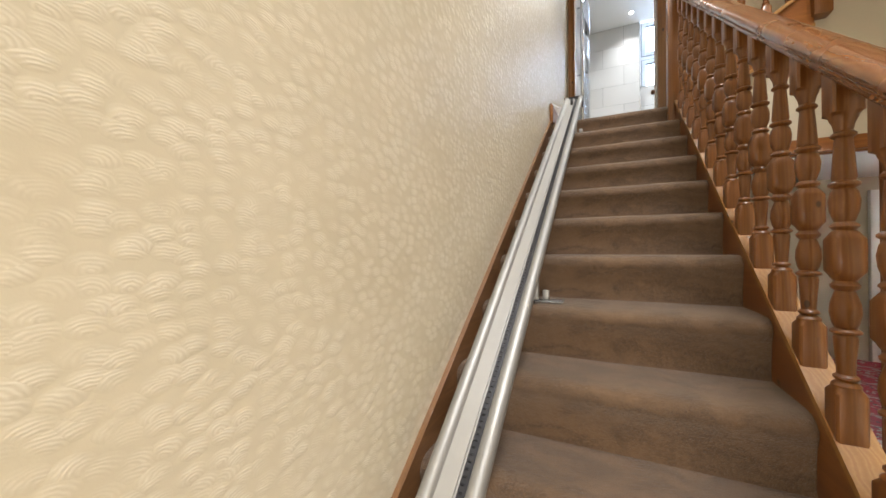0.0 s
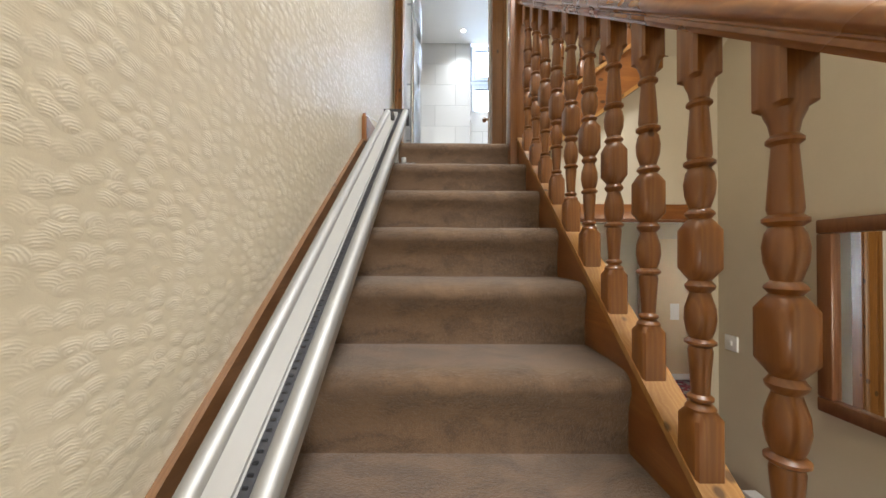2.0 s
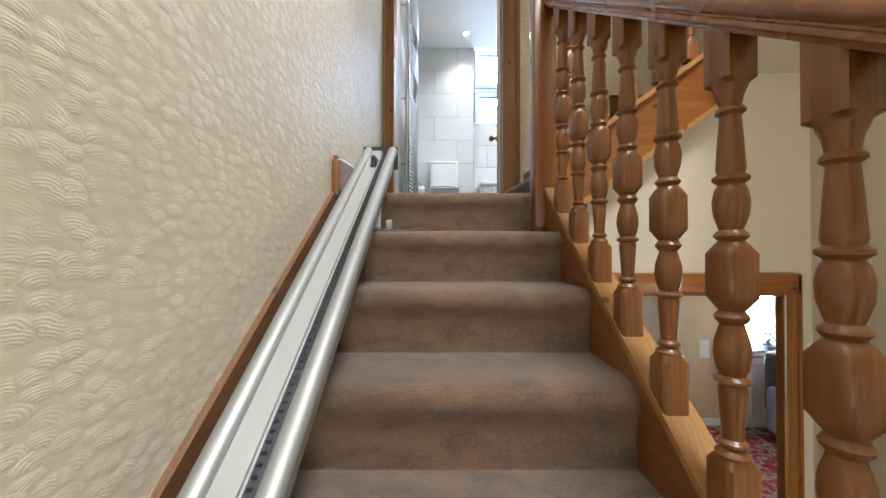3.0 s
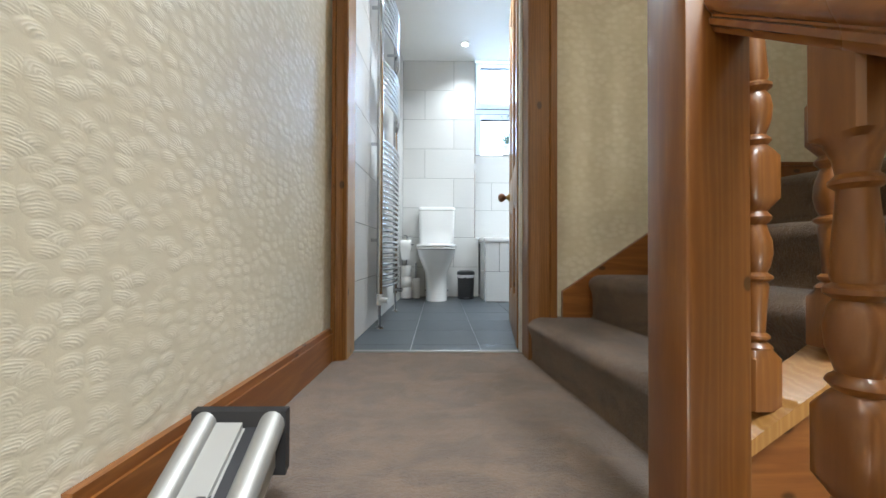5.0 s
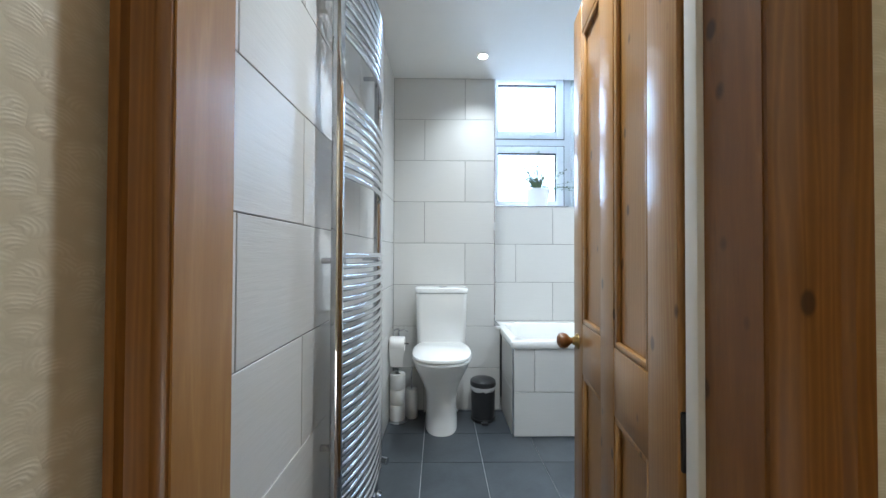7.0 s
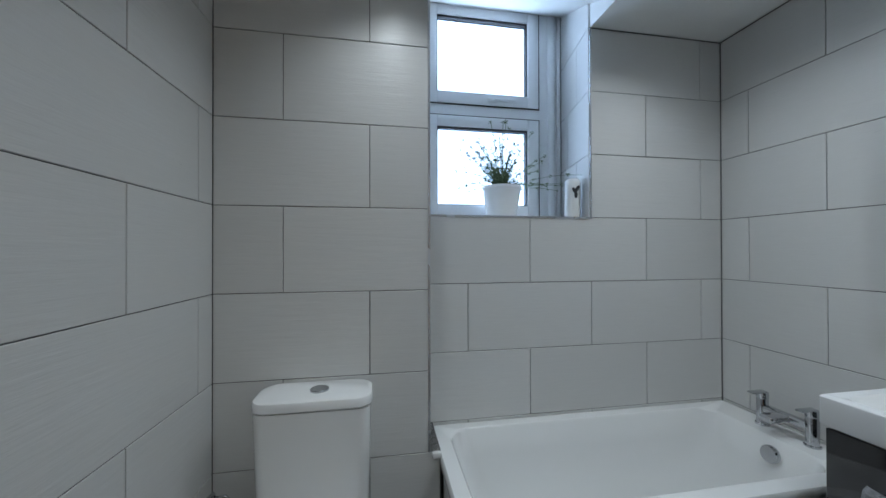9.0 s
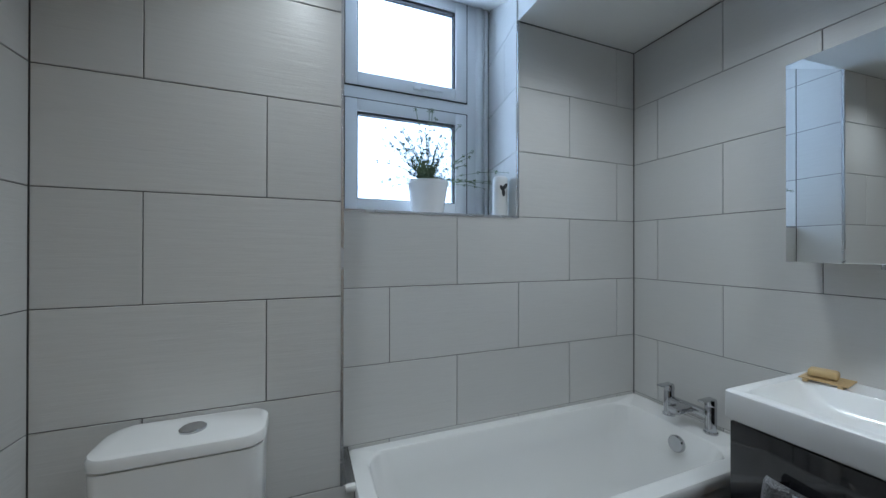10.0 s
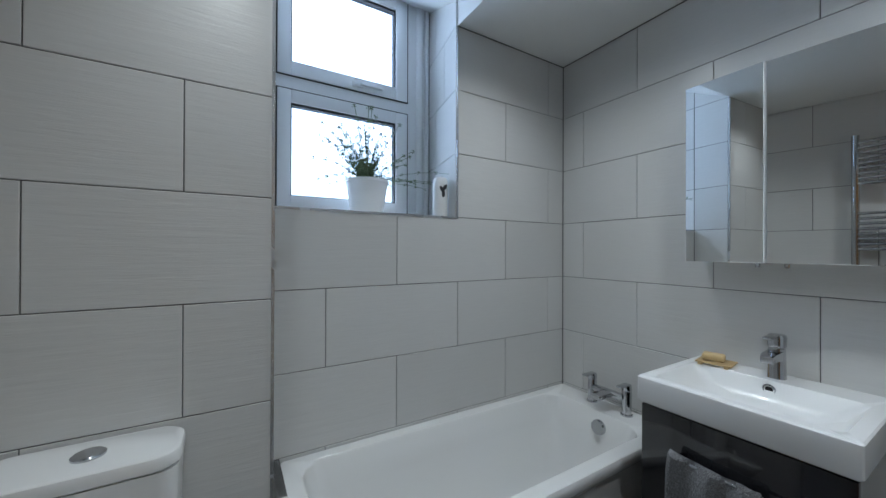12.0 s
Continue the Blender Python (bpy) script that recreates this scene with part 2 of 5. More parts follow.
PINE_DARK = pine_material("dark_pine_boards", (0.09, 0.032, 0.011), (0.17, 0.065, 0.022), (0.22, 0.09, 0.03), "Z", 0.35)
CARPET = carpet_material("brown_stair_carpet", (0.064, 0.036, 0.018), (0.196, 0.114, 0.058))
PINE_STRING = pine_material("aged_brown_pine", (0.085, 0.038, 0.015), (0.19, 0.092, 0.036), (0.26, 0.13, 0.055), "Y", 0.38)
RUG = rug_material()
TILE, SLATE = tile_material(), slate_material()
# Darkened to put in the shade that the shallow tile joints lack.
GROUT = plain_material("grey_grout", (0.15, 0.15, 0.147), 0.9, bump=0.3, scale=120)
PALE_GROUT = plain_material("pale_floor_grout", (0.56, 0.56, 0.55), 0.9, bump=0.3, scale=120)
PLASTER = plain_material("cream_hall_plaster", (0.50, 0.44, 0.335), 0.75, vary=0.08, bump=0.15, scale=60)
CEILING = plain_material("white_ceiling_paint", (0.78, 0.78, 0.76), 0.7, vary=0.04, bump=0.06, scale=80)
CERAMIC = plain_material("white_glazed_ceramic", (0.82, 0.82, 0.81), 0.20, vary=0.02, Coat_Weight=0.25, Coat_Roughness=0.05)
ACRYLIC = plain_material("white_bath_acrylic", (0.80, 0.80, 0.79), 0.16, vary=0.02, Coat_Weight=0.4, Coat_Roughness=0.06)
UPVC = plain_material("white_window_plastic", (0.84, 0.85, 0.86), 0.32, vary=0.03)
GASKET = plain_material("black_rubber_gasket", (0.012, 0.012, 0.013), 0.6)
CHROME = plain_material("polished_chrome", (0.54, 0.55, 0.57), 0.09, 1.0, vary=0.03)
STEEL = plain_material("brushed_aluminium", (0.33, 0.325, 0.31), 0.48, 0.6, vary=0.06, bump=0.1, scale=90)
ALU_WHITE = plain_material("pale_anodised_aluminium", (0.37, 0.365, 0.35), 0.38, 0.25, vary=0.05, bump=0.05)
DARK_METAL = plain_material("dark_steel", (0.05, 0.05, 0.055), 0.4, 0.8)
BRASS = plain_material("aged_brass", (0.52, 0.36, 0.14), 0.28, 1.0)
BLACK = plain_material("black_bin_enamel", (0.028, 0.029, 0.032), 0.3)
LINER = plain_material("white_bin_liner", (0.62, 0.62, 0.64), 0.45, bump=0.4)
ANTHRACITE = plain_material("gloss_anthracite_vanity", (0.012, 0.012, 0.015), 0.09, vary=0.1, Coat_Weight=0.7, Coat_Roughness=0.03)
MIRROR = plain_material("mirror_silver", (0.86, 0.88, 0.88), 0.0, 1.0, vary=0.01)
PAPER = plain_material("white_tissue_paper", (0.78, 0.77, 0.75), 0.9, bump=0.4, scale=200)
WHITE_METAL = plain_material("white_enamelled_radiator", (0.74, 0.73, 0.71), 0.35, vary=0.04)
WHITE_PLASTIC = plain_material("white_plastic", (0.75, 0.75, 0.74), 0.4)
SOAP = plain_material("honey_soap", (0.58, 0.42, 0.20), 0.45, vary=0.1)
BAMBOO = plain_material("bamboo_slats", (0.56, 0.40, 0.20), 0.55, vary=0.2, scale=60)
# Lightened to stand for daylight shining through the leaves.
LEAF = plain_material("asparagus_fern_leaf", (0.17, 0.24, 0.12), 0.6, vary=0.4)
LEAF_DARK = plain_material("houseplant_leaf", (0.035, 0.06, 0.02), 0.55, vary=0.3)
POT_BLUE = plain_material("slate_blue_pot", (0.16, 0.20, 0.28), 0.3)
SOIL = plain_material("dark_soil", (0.03, 0.02, 0.014), 0.95, bump=0.8)
TOWEL = towel_material()
BLUE_CLOTH = plain_material("blue_grey_upholstery", (0.30, 0.36, 0.46), 0.9, vary=0.2, bump=0.4, scale=90)
DARK_CLOTH = plain_material("dark_upholstery", (0.03, 0.034, 0.045), 0.9, vary=0.2, bump=0.4, scale=90)
GREY_CLOTH = plain_material("grey_upholstery", (0.12, 0.12, 0.12), 0.9, vary=0.2, bump=0.4, scale=90)
CREAM_PAINT = plain_material("cream_door_paint", (0.60, 0.46, 0.30), 0.4, vary=0.15, scale=8)
WHITE_PAINT = plain_material("white_gloss_paint", (0.76, 0.75, 0.73), 0.3, vary=0.04)
MOTIF = plain_material("charcoal_print", (0.03, 0.03, 0.035), 0.5)
SILVER_TRIM = plain_material("silver_tile_trim", (0.62, 0.63, 0.65), 0.25, 0.9)
GLASS = glass_material()
CLEAR = plain_material("clear_plastic", (0.86, 0.88, 0.88), 0.25, vary=0.03, Transmission_Weight=0.9)
FOILS = [plain_material("book_cover", c, 0.5, vary=0.2) for c in ((0.35, 0.12, 0.10), (0.5, 0.47, 0.42), (0.12, 0.2, 0.26))]


def glow_material():
    m = Mat("downlight_glow", 0.5)
    m.colour((1, 1, 1)).set(Emission_Color=(1.0, 0.97, 0.9, 1), Emission_Strength=18.0)
    return m.mat


GLOW = glow_material()

# ---- mesh helpers ----


def box(bm, x0, x1, y0, y1, z0, z1, bevel=0.0, segments=2):
    made = bmesh.ops.create_cube(bm, size=1.0, matrix=Matrix.LocRotScale(((x0 + x1) / 2, (y0 + y1) / 2, (z0 + z1) / 2), None, (abs(x1 - x0), abs(y1 - y0), abs(z1 - z0))))
    if bevel:
        edges = list({e for v in made["verts"] for e in v.link_edges})
        bmesh.ops.bevel(bm, geom=edges, offset=bevel, segments=segments, profile=0.5, affect="EDGES")
    return bm


def boxed(*args, **kw):
    return box(bmesh.new(), *args, **kw)


def prism(bm, points, axis, a, b):
    """A polygon given in the two other axes, drawn out along an axis from a to b."""
    def at(p, w):
        return {"x": (w, p[0], p[1]), "y": (p[0], w, p[1]), "z": (p[0], p[1], w)}[axis]
    lo = [bm.verts.new(at(p, a)) for p in points]
    hi = [bm.verts.new(at(p, b)) for p in points]
    n = len(points)
    bm.faces.new(lo[::-1]), bm.faces.new(hi)
    for i in range(n):
        bm.faces.new((lo[i], lo[(i + 1) % n], hi[(i + 1) % n], hi[i]))
    bmesh.ops.recalc_face_normals(bm, faces=bm.faces)
    return bm


def lathe(bm, profile, segments=20, x=0.0, y=0.0):
    """A body of rotation about the upright through (x, y), from rows of radius and height."""
    rings = []
    for r, z in profile:
        rings.append([bm.verts.new((x + max(r, 1e-4) * math.cos(a), y + max(r, 1e-4) * math.sin(a), z)) for a in (2 * math.pi * i / segments for i in range(segments))])
    for lo, hi in zip(rings, rings[1:]):
        for i in range(segments):
            bm.faces.new((lo[i], lo[(i + 1) % segments], hi[(i + 1) % segments], hi[i]))
    bm.faces.new(rings[0][::-1]), bm.faces.new(rings[-1])
    return bm


def tube(bm, points, r, segments=10, closed=False):
    """A round bar along points."""
    pts = [Vector(p) for p in points]
    rings = []
    up = Vector((0.13, 0.31, 0.94))
    for i, p in enumerate(pts):
        ahead = (pts[min(i + 1, len(pts) - 1)] - pts[max(i - 1, 0)]).normalized()
        side = ahead.cross(up)
        if side.length < 0.15:
            side = ahead.cross(Vector((1, 0.2, 0)))
        side.normalize()
        top = side.cross(ahead)
        rr = r[i] if isinstance(r, (list, tuple)) else r
        rings.append([bm.verts.new(p + rr * (math.cos(a) * side + math.sin(a) * top)) for a in (2 * math.pi * k / segments for k in range(segments))])
    for lo, hi in zip(rings, rings[1:]):
        for k in range(segments):
            bm.faces.new((lo[k], lo[(k + 1) % segments], hi[(k + 1) % segments], hi[k]))
    bm.faces.new(rings[0][::-1]), bm.faces.new(rings[-1])
    bmesh.ops.recalc_face_normals(bm, faces=bm.faces)
    return bm


def loft(bm, rings, cap=True):
    """A skin over rings of points, each with the same number of points."""
    made = [[bm.verts.new(p) for p in ring] for ring in rings]
    n = len(made[0])
    for lo, hi in zip(made, made[1:]):
        for i in range(n):
            bm.faces.new((lo[i], lo[(i + 1) % n], hi[(i + 1) % n], hi[i]))
    if cap:
        bm.faces.new(made[0][::-1]), bm.faces.new(made[-1])
    bmesh.ops.recalc_face_normals(bm, faces=bm.faces)
    return bm


def rounded_rect(x0, x1, y0, y1, r, z, n=5):
    out = []
    for cx, cy, a0 in ((x1 - r, y1 - r, 0), (x0 + r, y1 - r, 90), (x0 + r, y0 + r, 180), (x1 - r, y0 + r, 270)):
        for i in range(n + 1):
            a = radians(a0 + 90 * i / n)
            out.append((cx + r * math.cos(a), cy + r * math.sin(a), z))
    return out


def mesh_of(name, bm, material, smooth=True):
    me = bpy.data.meshes.new(name)
    bm.to_mesh(me)
    bm.free()
    me.materials.append(material)
    if smooth:
        for p in me.polygons:
            p.use_smooth = True
        me.set_sharp_from_angle(angle=radians(38))
    return me


def part(name, bm, material, parent, label="", smooth=True):
    ob = new(name, mesh_of(name, bm, material, smooth))
    ob.parent = parent
    if label:
        tagged(ob, label)
    return ob


def thing(name, label, category, group="", at=None, kind=""):
    ob = new(name)
    ob.empty_display_size = 0.05
    if at is not None:
        ob.matrix_basis = at
    return tagged(ob, label, category, group, kind)


def solid(name, bm, material, label, category, group="", kind="", smooth=True):
    return tagged(new(name, mesh_of(name, bm, material, smooth)), label, category, group, kind)


def structure(name, bm, material, label="", smooth=False):
    return tagged(new(name, mesh_of(name, bm, material, smooth)), label, "", "", "structure")

# ---- plan, in metres ----
G, R = 0.241, 0.18           # going and rise of the lower flight
SLOPE = R / G
HALL = -13 * R               # hall floor
BX1, BY0, BY1 = 2.255, 1.085, 3.28   # bathroom: right wall, door wall, recessed back wall
BOX_Y, BOX_X = 3.06, 0.735   # boxing behind the toilet
CEIL = 2.40

# ---- structure ----
left_wall = bmesh.new()
prism(left_wall, [(-0.198, -4.7), (-0.116, -0.1), (-0.082, 0.97), (-0.32, 0.97), (-0.32, -4.7)], "z", HALL - 0.1, 4.6)
structure("wall_left", left_wall, WALLPAPER, "cream embossed wallpaper wall beside the stairs")
structure("wall_hall", boxed(1.95, 2.15, -4.7, 0.08, HALL - 0.1, 4.6), PLASTER, "cream papered hall wall")
# Unseen end wall; its opening is added to go with the hall fill lamp.
bm = bmesh.new()
box(bm, -0.32, 0.45, -4.9, -4.7, HALL - 0.1, 4.6)
box(bm, 0.45, 1.15, -4.9, -4.7, HALL + 2.30, 4.6)
box(bm, 1.15, 2.1, -4.9, -4.7, HALL - 0.1, 4.6)
structure("wall_back", bm, PLASTER, "unseen plain cream hall wall with an opening behind the fill lamp")
structure("wall_landing_side", boxed(2.15, 2.35, 0.08, 0.97, -0.1, 4.6), WALLPAPER, "cream embossed wallpaper wall by the upper landing")
structure("floor_hall", boxed(-0.3, 2.1, -4.9, 0.2, HALL - 0.1, HALL), CARPET, "brown carpeted hall floor")
structure("floor_landing", boxed(-0.12, 0.96, 0.07, 1.07, -0.12, 0.0), CARPET, "brown carpeted half landing", True)

# wall between landing and bathroom, with the door opening
bm = bmesh.new()
prism(bm, [(-0.3, -0.1), (-0.034, -0.1), (-0.034, 2.04), (0.778, 2.04), (0.778, -0.1), (2.5, -0.1), (2.5, 4.6), (-0.3, 4.6)], "y", 0.97, 1.078)
structure("wall_landing_end", bm, WALLPAPER, "cream embossed wallpaper wall round the bathroom door")

# wall under the upper flight, with the door to the sitting room
bm = bmesh.new()
box(bm, 0.75, 1.07, 0.08, 0.115, HALL - 0.1, -0.43)
box(bm, 1.83, 1.95, 0.08, 0.105, HALL - 0.1, -0.43)
prism(bm, [(0.75, -0.43), (1.95, -0.43), (1.95, 0.64), (1.53, 0.60), (0.85, 0.05), (0.75, 0.05)], "y", 0.08, 0.115)
structure("wall_under_landing", bm, PLASTER, "cream wall below the upper stairs")

# Unseen ceiling closing the stairwell, left open above the fill lamp.
bm = bmesh.new()
box(bm, -0.3, 2.3, -4.9, -3.0, 4.6, 4.7)
box(bm, -0.3, 2.3, -1.4, 1.1, 4.6, 4.7)
box(bm, -0.3, 0.8, -3.0, -1.4, 4.6, 4.7)
box(bm, 1.7, 2.3, -3.0, -1.4, 4.6, 4.7)
structure("ceiling_stairwell", bm, CEILING, "unseen white stairwell ceiling with an opening above the fill lamp")

# Unseen slab added to keep the stairwell light off the landing.
structure("landing_light_blocker", boxed(-0.117, 2.15, -0.9, 0.97, 2.45, 2.55), CEILING, "unseen white slab added over the half landing to block light")

# sitting room below
structure("floor_sitting_room", boxed(0.2, 5.6, 0.117, 3.0, HALL - 0.1, HALL + 0.001), RUG, "crimson carpet with pale floral pattern")
bm = bmesh.new()
box(bm, 0.2, 3.92, 2.85, 3.0, HALL, -0.12)
box(bm, 5.1, 5.6, 2.85, 3.0, HALL, -0.12)
box(bm, 3.92, 5.1, 2.85, 3.0, HALL, HALL + 0.84)
box(bm, 3.92, 5.1, 2.85, 3.0, -0.45, -0.12)
box(bm, 0.1, 0.2, 0.117, 3.0, HALL, -0.12)
box(bm, 5.6, 5.7, 0.2, 3.0, HALL, -0.12)
box(bm, 1.95, 5.7, 0.08, 0.2, HALL, -0.12)
structure("wall_sitting_room", bm, PLASTER, "pale sitting room walls")
structure("ceiling_sitting_room", boxed(0.1, 5.7, 0.117, 3.0, -0.2, -0.125), CEILING, "white sitting room ceiling")
structure("ground", boxed(-600, 600, -900, 900, HALL - 0.4, HALL - 0.35), plain_material("lawn_green", (0.07, 0.11, 0.045), 0.9, vary=0.4, scale=3.0), "green garden ground outside")

# bathroom shell behind the tiles
W = 0.0035  # depth of the joints
wall_bath_left = structure("wall_bathroom_left", prism(bmesh.new(), [(-0.3, 1.078), (-0.055 - W, 1.078), (-W, BOX_Y), (-W, 3.5), (-0.3, 3.5)], "z", 0, CEIL + 0.1), GROUT, "bathroom wall with large off-white tiles")
wall_boxing = bmesh.new()
box(wall_boxing, -W, BOX_X - W, BOX_Y + W, 3.5, 0, CEIL + 0.4)
box(wall_boxing, BOX_X - W, 0.775, BOX_Y + W, 3.5, 0, 0.60)
wall_boxing = structure("wall_boxing", wall_boxing, GROUT, "tiled pipe boxing behind the toilet")
bm = bmesh.new()
box(bm, BOX_X - W, BX1 + W, BY1 + W, 3.5, 0, 1.5 - W)
prism(bm, [(1.542, BY1 + W), (BX1 + W, BY1 + W), (BX1 + W, 3.85), (1.625, 3.85)], "z", 1.5 - W, CEIL + 0.4)
box(bm, 0.5, 1.625, 3.5, 3.85, 1.2, 1.5 - W)
box(bm, 0.5, BOX_X - W, 3.5, 3.85, 1.5 - W, CEIL + 0.4)
wall_bath_back = structure("wall_bathroom_window", bm, GROUT, "tiled back wall with the deep window recess")
wall_bath_right = structure("wall_bathroom_right", boxed(BX1 + W, BX1 + 0.2, 1.0, 3.5, 0, CEIL + 0.1), GROUT, "bathroom wall with large off-white tiles")
structure("wall_bathroom_door", boxed(0.782, BX1 + W, 1.080, 1.088, 0, CEIL), CEILING, "white painted wall beside the bathroom door")
floor_bath = structure("floor_bathroom", boxed(-0.09, BX1 + W, 1.08, 3.5, -0.1, -0.006), PALE_GROUT, "bathroom floor of dark grey tiles")

bm = bmesh.new()
box(bm, -0.09, BX1 + W, 1.08, 3.06, CEIL, CEIL + 0.08)
box(bm, 1.53, BX1 + W, 3.06, 3.3, CEIL, CEIL + 0.40)
prism(bm, [(3.06, CEIL), (3.84, 2.80), (3.84, 2.88), (3.06, CEIL + 0.08)], "x", 0.55, 1.66)
structure("ceiling_bathroom", bm, CEILING, "white bathroom ceiling sloping up to the window")

# ---- woodwork round the bathroom door ----


def casing_profile(w, d):
    return [(0, 0), (w, 0), (w, -d), (w * 0.78, -d), (w * 0.72, -d * 0.72), (w * 0.45, -d * 0.62), (w * 0.22, -d * 0.66), (w * 0.12, -d * 0.45), (0, -d * 0.40)]


def casing_upright(parent, x_inner, width, y, z0, z1, side):
    """A moulded upright; the thick edge lies away from the opening."""
    bm = bmesh.new()
    prism(bm, [(x_inner + side * px, y + py) for px, py in casing_profile(width, 0.034)], "z", z0, z1)
    return part("casing", bm, PINE_FRAME, parent)


# Left jamb in paler pine: the bathroom's light put into the wood colour.
door_frame = tagged(new("door_1", mesh_of("door_1", boxed(-0.035, -0.011, 0.962, 1.09, 0, 2.04), PINE_PALE)), "pine door frame with moulded casing", "", "", "structure")
# Right jamb is the same wood, its shade put into a darker pine.
part("jamb", boxed(0.744, 0.779, 0.962, 1.062, 0, 2.04), PINE_FRAME, door_frame)
part("painted_lining", boxed(0.733, 0.779, 1.063, 1.092, 0, 2.04, bevel=0.003), WHITE_PAINT, door_frame, "white painted strip behind the hinges")
part("head", boxed(-0.035, 0.779, 0.962, 1.09, 2.015, 2.045), PINE_X, door_frame)
casing_upright(door_frame, -0.014, 0.058, 0.97, 0, 2.12, -1)
casing_upright(door_frame, 0.746, 0.113, 0.97, 0, 2.12, 1)
part("head_casing", boxed(-0.072, 0.872, 0.938, 0.969, 2.03, 2.15, bevel=0.006), PINE_X, door_frame)
part("threshold", boxed(-0.011, 0.744, 1.065, 1.09, -0.004, 0.006, bevel=0.002), STEEL, door_frame, "thin metal threshold strip")


def panel_door():
    """Four-panelled pine door; local x runs from the hinge to the free edge, the seen face at y = 0."""
    w, h, t = 0.745, 2.0, 0.036
    door = thing("panel_door", "open honey pine four-panelled door with a round brass-backed knob", "door", at=pose(0.729, 1.104, 0.008, 0, 0, 81.5))
    stiles = ((0, 0.115), (0.315, 0.425), (w - 0.115, w))
    rails = ((0, 0.2), (0.70, 0.875), (h - 0.11, h))
    for a, b in stiles:
        part("stile", boxed(a, b, -t, 0, 0, h, bevel=0.002), PINE_PALE, door)
    for z0, z1 in rails:
        for a, b in ((0.115, 0.315), (0.425, w - 0.115)):
            part("rail", boxed(a, b, -t + 0.001, -0.001, z0, z1, bevel=0.001), PINE_PALE, door)
    for z0, z1 in ((0.2, 0.70), (0.875, h - 0.11)):
        for a, b in ((0.115, 0.315), (0.425, w - 0.115)):
            part("panel", boxed(a, b, -t + 0.014, -0.014, z0, z1), PINE_PALE, door)
            bm = bmesh.new()
            for x0, x1, y0, y1 in ((a, a + 0.018, z0, z1), (b - 0.018, b, z0, z1)):
                box(bm, x0, x1, -0.015, -0.002, y0, y1, bevel=0.005)
            for y0, y1 in ((z0, z0 + 0.018), (z1 - 0.018, z1)):
                box(bm, a, b, -0.015, -0.002, y0, y1, bevel=0.005)
            part("moulding", bm, PINE_PALE, door)
    for zc in (0.24, 0.80, 1.75):
        part("hinge", boxed(-0.006, 0.002, -0.036, -0.004, zc - 0.05, zc + 0.05, bevel=0.002), DARK_METAL, door, "dark steel butt hinge")
    knob = bmesh.new()
    lathe(knob, [(0.012, 0.0), (0.010, 0.022), (0.016, 0.030), (0.026, 0.040), (0.029, 0.052), (0.026, 0.064), (0.014, 0.072), (0.0, 0.074)], 24)
    bmesh.ops.transform(knob, matrix=pose(w - 0.055, 0, 0.80, -90, 0, 0), verts=knob.verts)
    k = part("knob", knob, PINE, door, "turned wooden knob")
    rose = bmesh.new()
    lathe(rose, [(0.028, 0.0), (0.028, 0.004), (0.016, 0.012), (0.012, 0.020)], 24)
    bmesh.ops.transform(rose, matrix=pose(w - 0.055, 0, 0.80, -90, 0, 0), verts=rose.verts)
    r = part("rose", rose, BRASS, k, "brass rose behind the knob")
    r.matrix_parent_inverse = Matrix()
    return door


panel_door()

# skirting
sk = tagged(new("baseboard", mesh_of("baseboard", prism(bmesh.new(), [(-0.113, -0.05), (-0.092, -0.05), (-0.062, 0.94), (-0.082, 0.94)], "z", 0.0, 0.115), PINE_Y)), "varnished pine skirting on the landing", "", "", "structure")
part("skirting_cap", prism(bmesh.new(), [(-0.113, -0.05), (-0.098, -0.05), (-0.068, 0.94), (-0.082, 0.94)], "z", 0.115, 0.135), PINE_Y, sk)

# ---- lower flight ----


def step_mesh(width, going, rise, seed, steps=14):
    """One carpeted step with a soft rolled nosing; the nosing line lies on the local x axis."""
    prof = [(going + 0.035, 0.0), (0.10, 0.001), (0.055, 0.0), (0.036, -0.002), (0.020, -0.008), (0.008, -0.018), (0.002, -0.030), (0.000, -0.042), (0.004, -0.056), (0.011, -0.072), (0.016, -0.10), (0.017, -rise + 0.012), (0.010, -rise), (going + 0.035, -rise)]
    bm = bmesh.new()
    rings = []
    for i in range(steps + 1):
        x = width * i / steps
        ring = []
        for k, (y, z) in enumerate(prof):
            f = 0.0035 if 1 < k < 11 else 0.001
            n = noise.noise(Vector((x * 4.0, seed * 3.7, k * 0.35)))
            ring.append((x, y + f * n, z + f * 0.8 * noise.noise(Vector((x * 5.0, seed * 1.9 + 9, k * 0.3)))))
        rings.append(ring)
    return loft(bm, rings)


staircase = thing("staircase", "lower flight of stairs with worn brown carpet", "staircase")
for k in range(1, 13):
    s = part("step", step_mesh(0.914, G, R, k), CARPET, staircase)
    s.matrix_basis = pose(-0.170, -k * G, -k * R)
s = part("step", step_mesh(0.861, 0.06, R, 30), CARPET, staircase)
s.matrix_basis = pose(-0.117, 0, 0)


def slanted(bm, x0, x1, y0, y1, lo, hi):
    """A board that follows the pitch of the lower flight between two offsets from the nosing line."""
    return prism(bm, [(y0, SLOPE * y0 + lo), (y1, SLOPE * y1 + lo), (y1, SLOPE * y1 + hi), (y0, SLOPE * y0 + hi)], "x", x0, x1)


SKEW = 0.0177                # the wall runs a little askew of the flight


def askew(bm):
    for v in bm.verts:
        v.co.x += SKEW * v.co.y
    return bm


part("wall_string", askew(slanted(bmesh.new(), -0.120, -0.098, -3.15, -0.045, -0.25, 0.039)), PINE_STRING, staircase, "narrow brown string board along the wall")
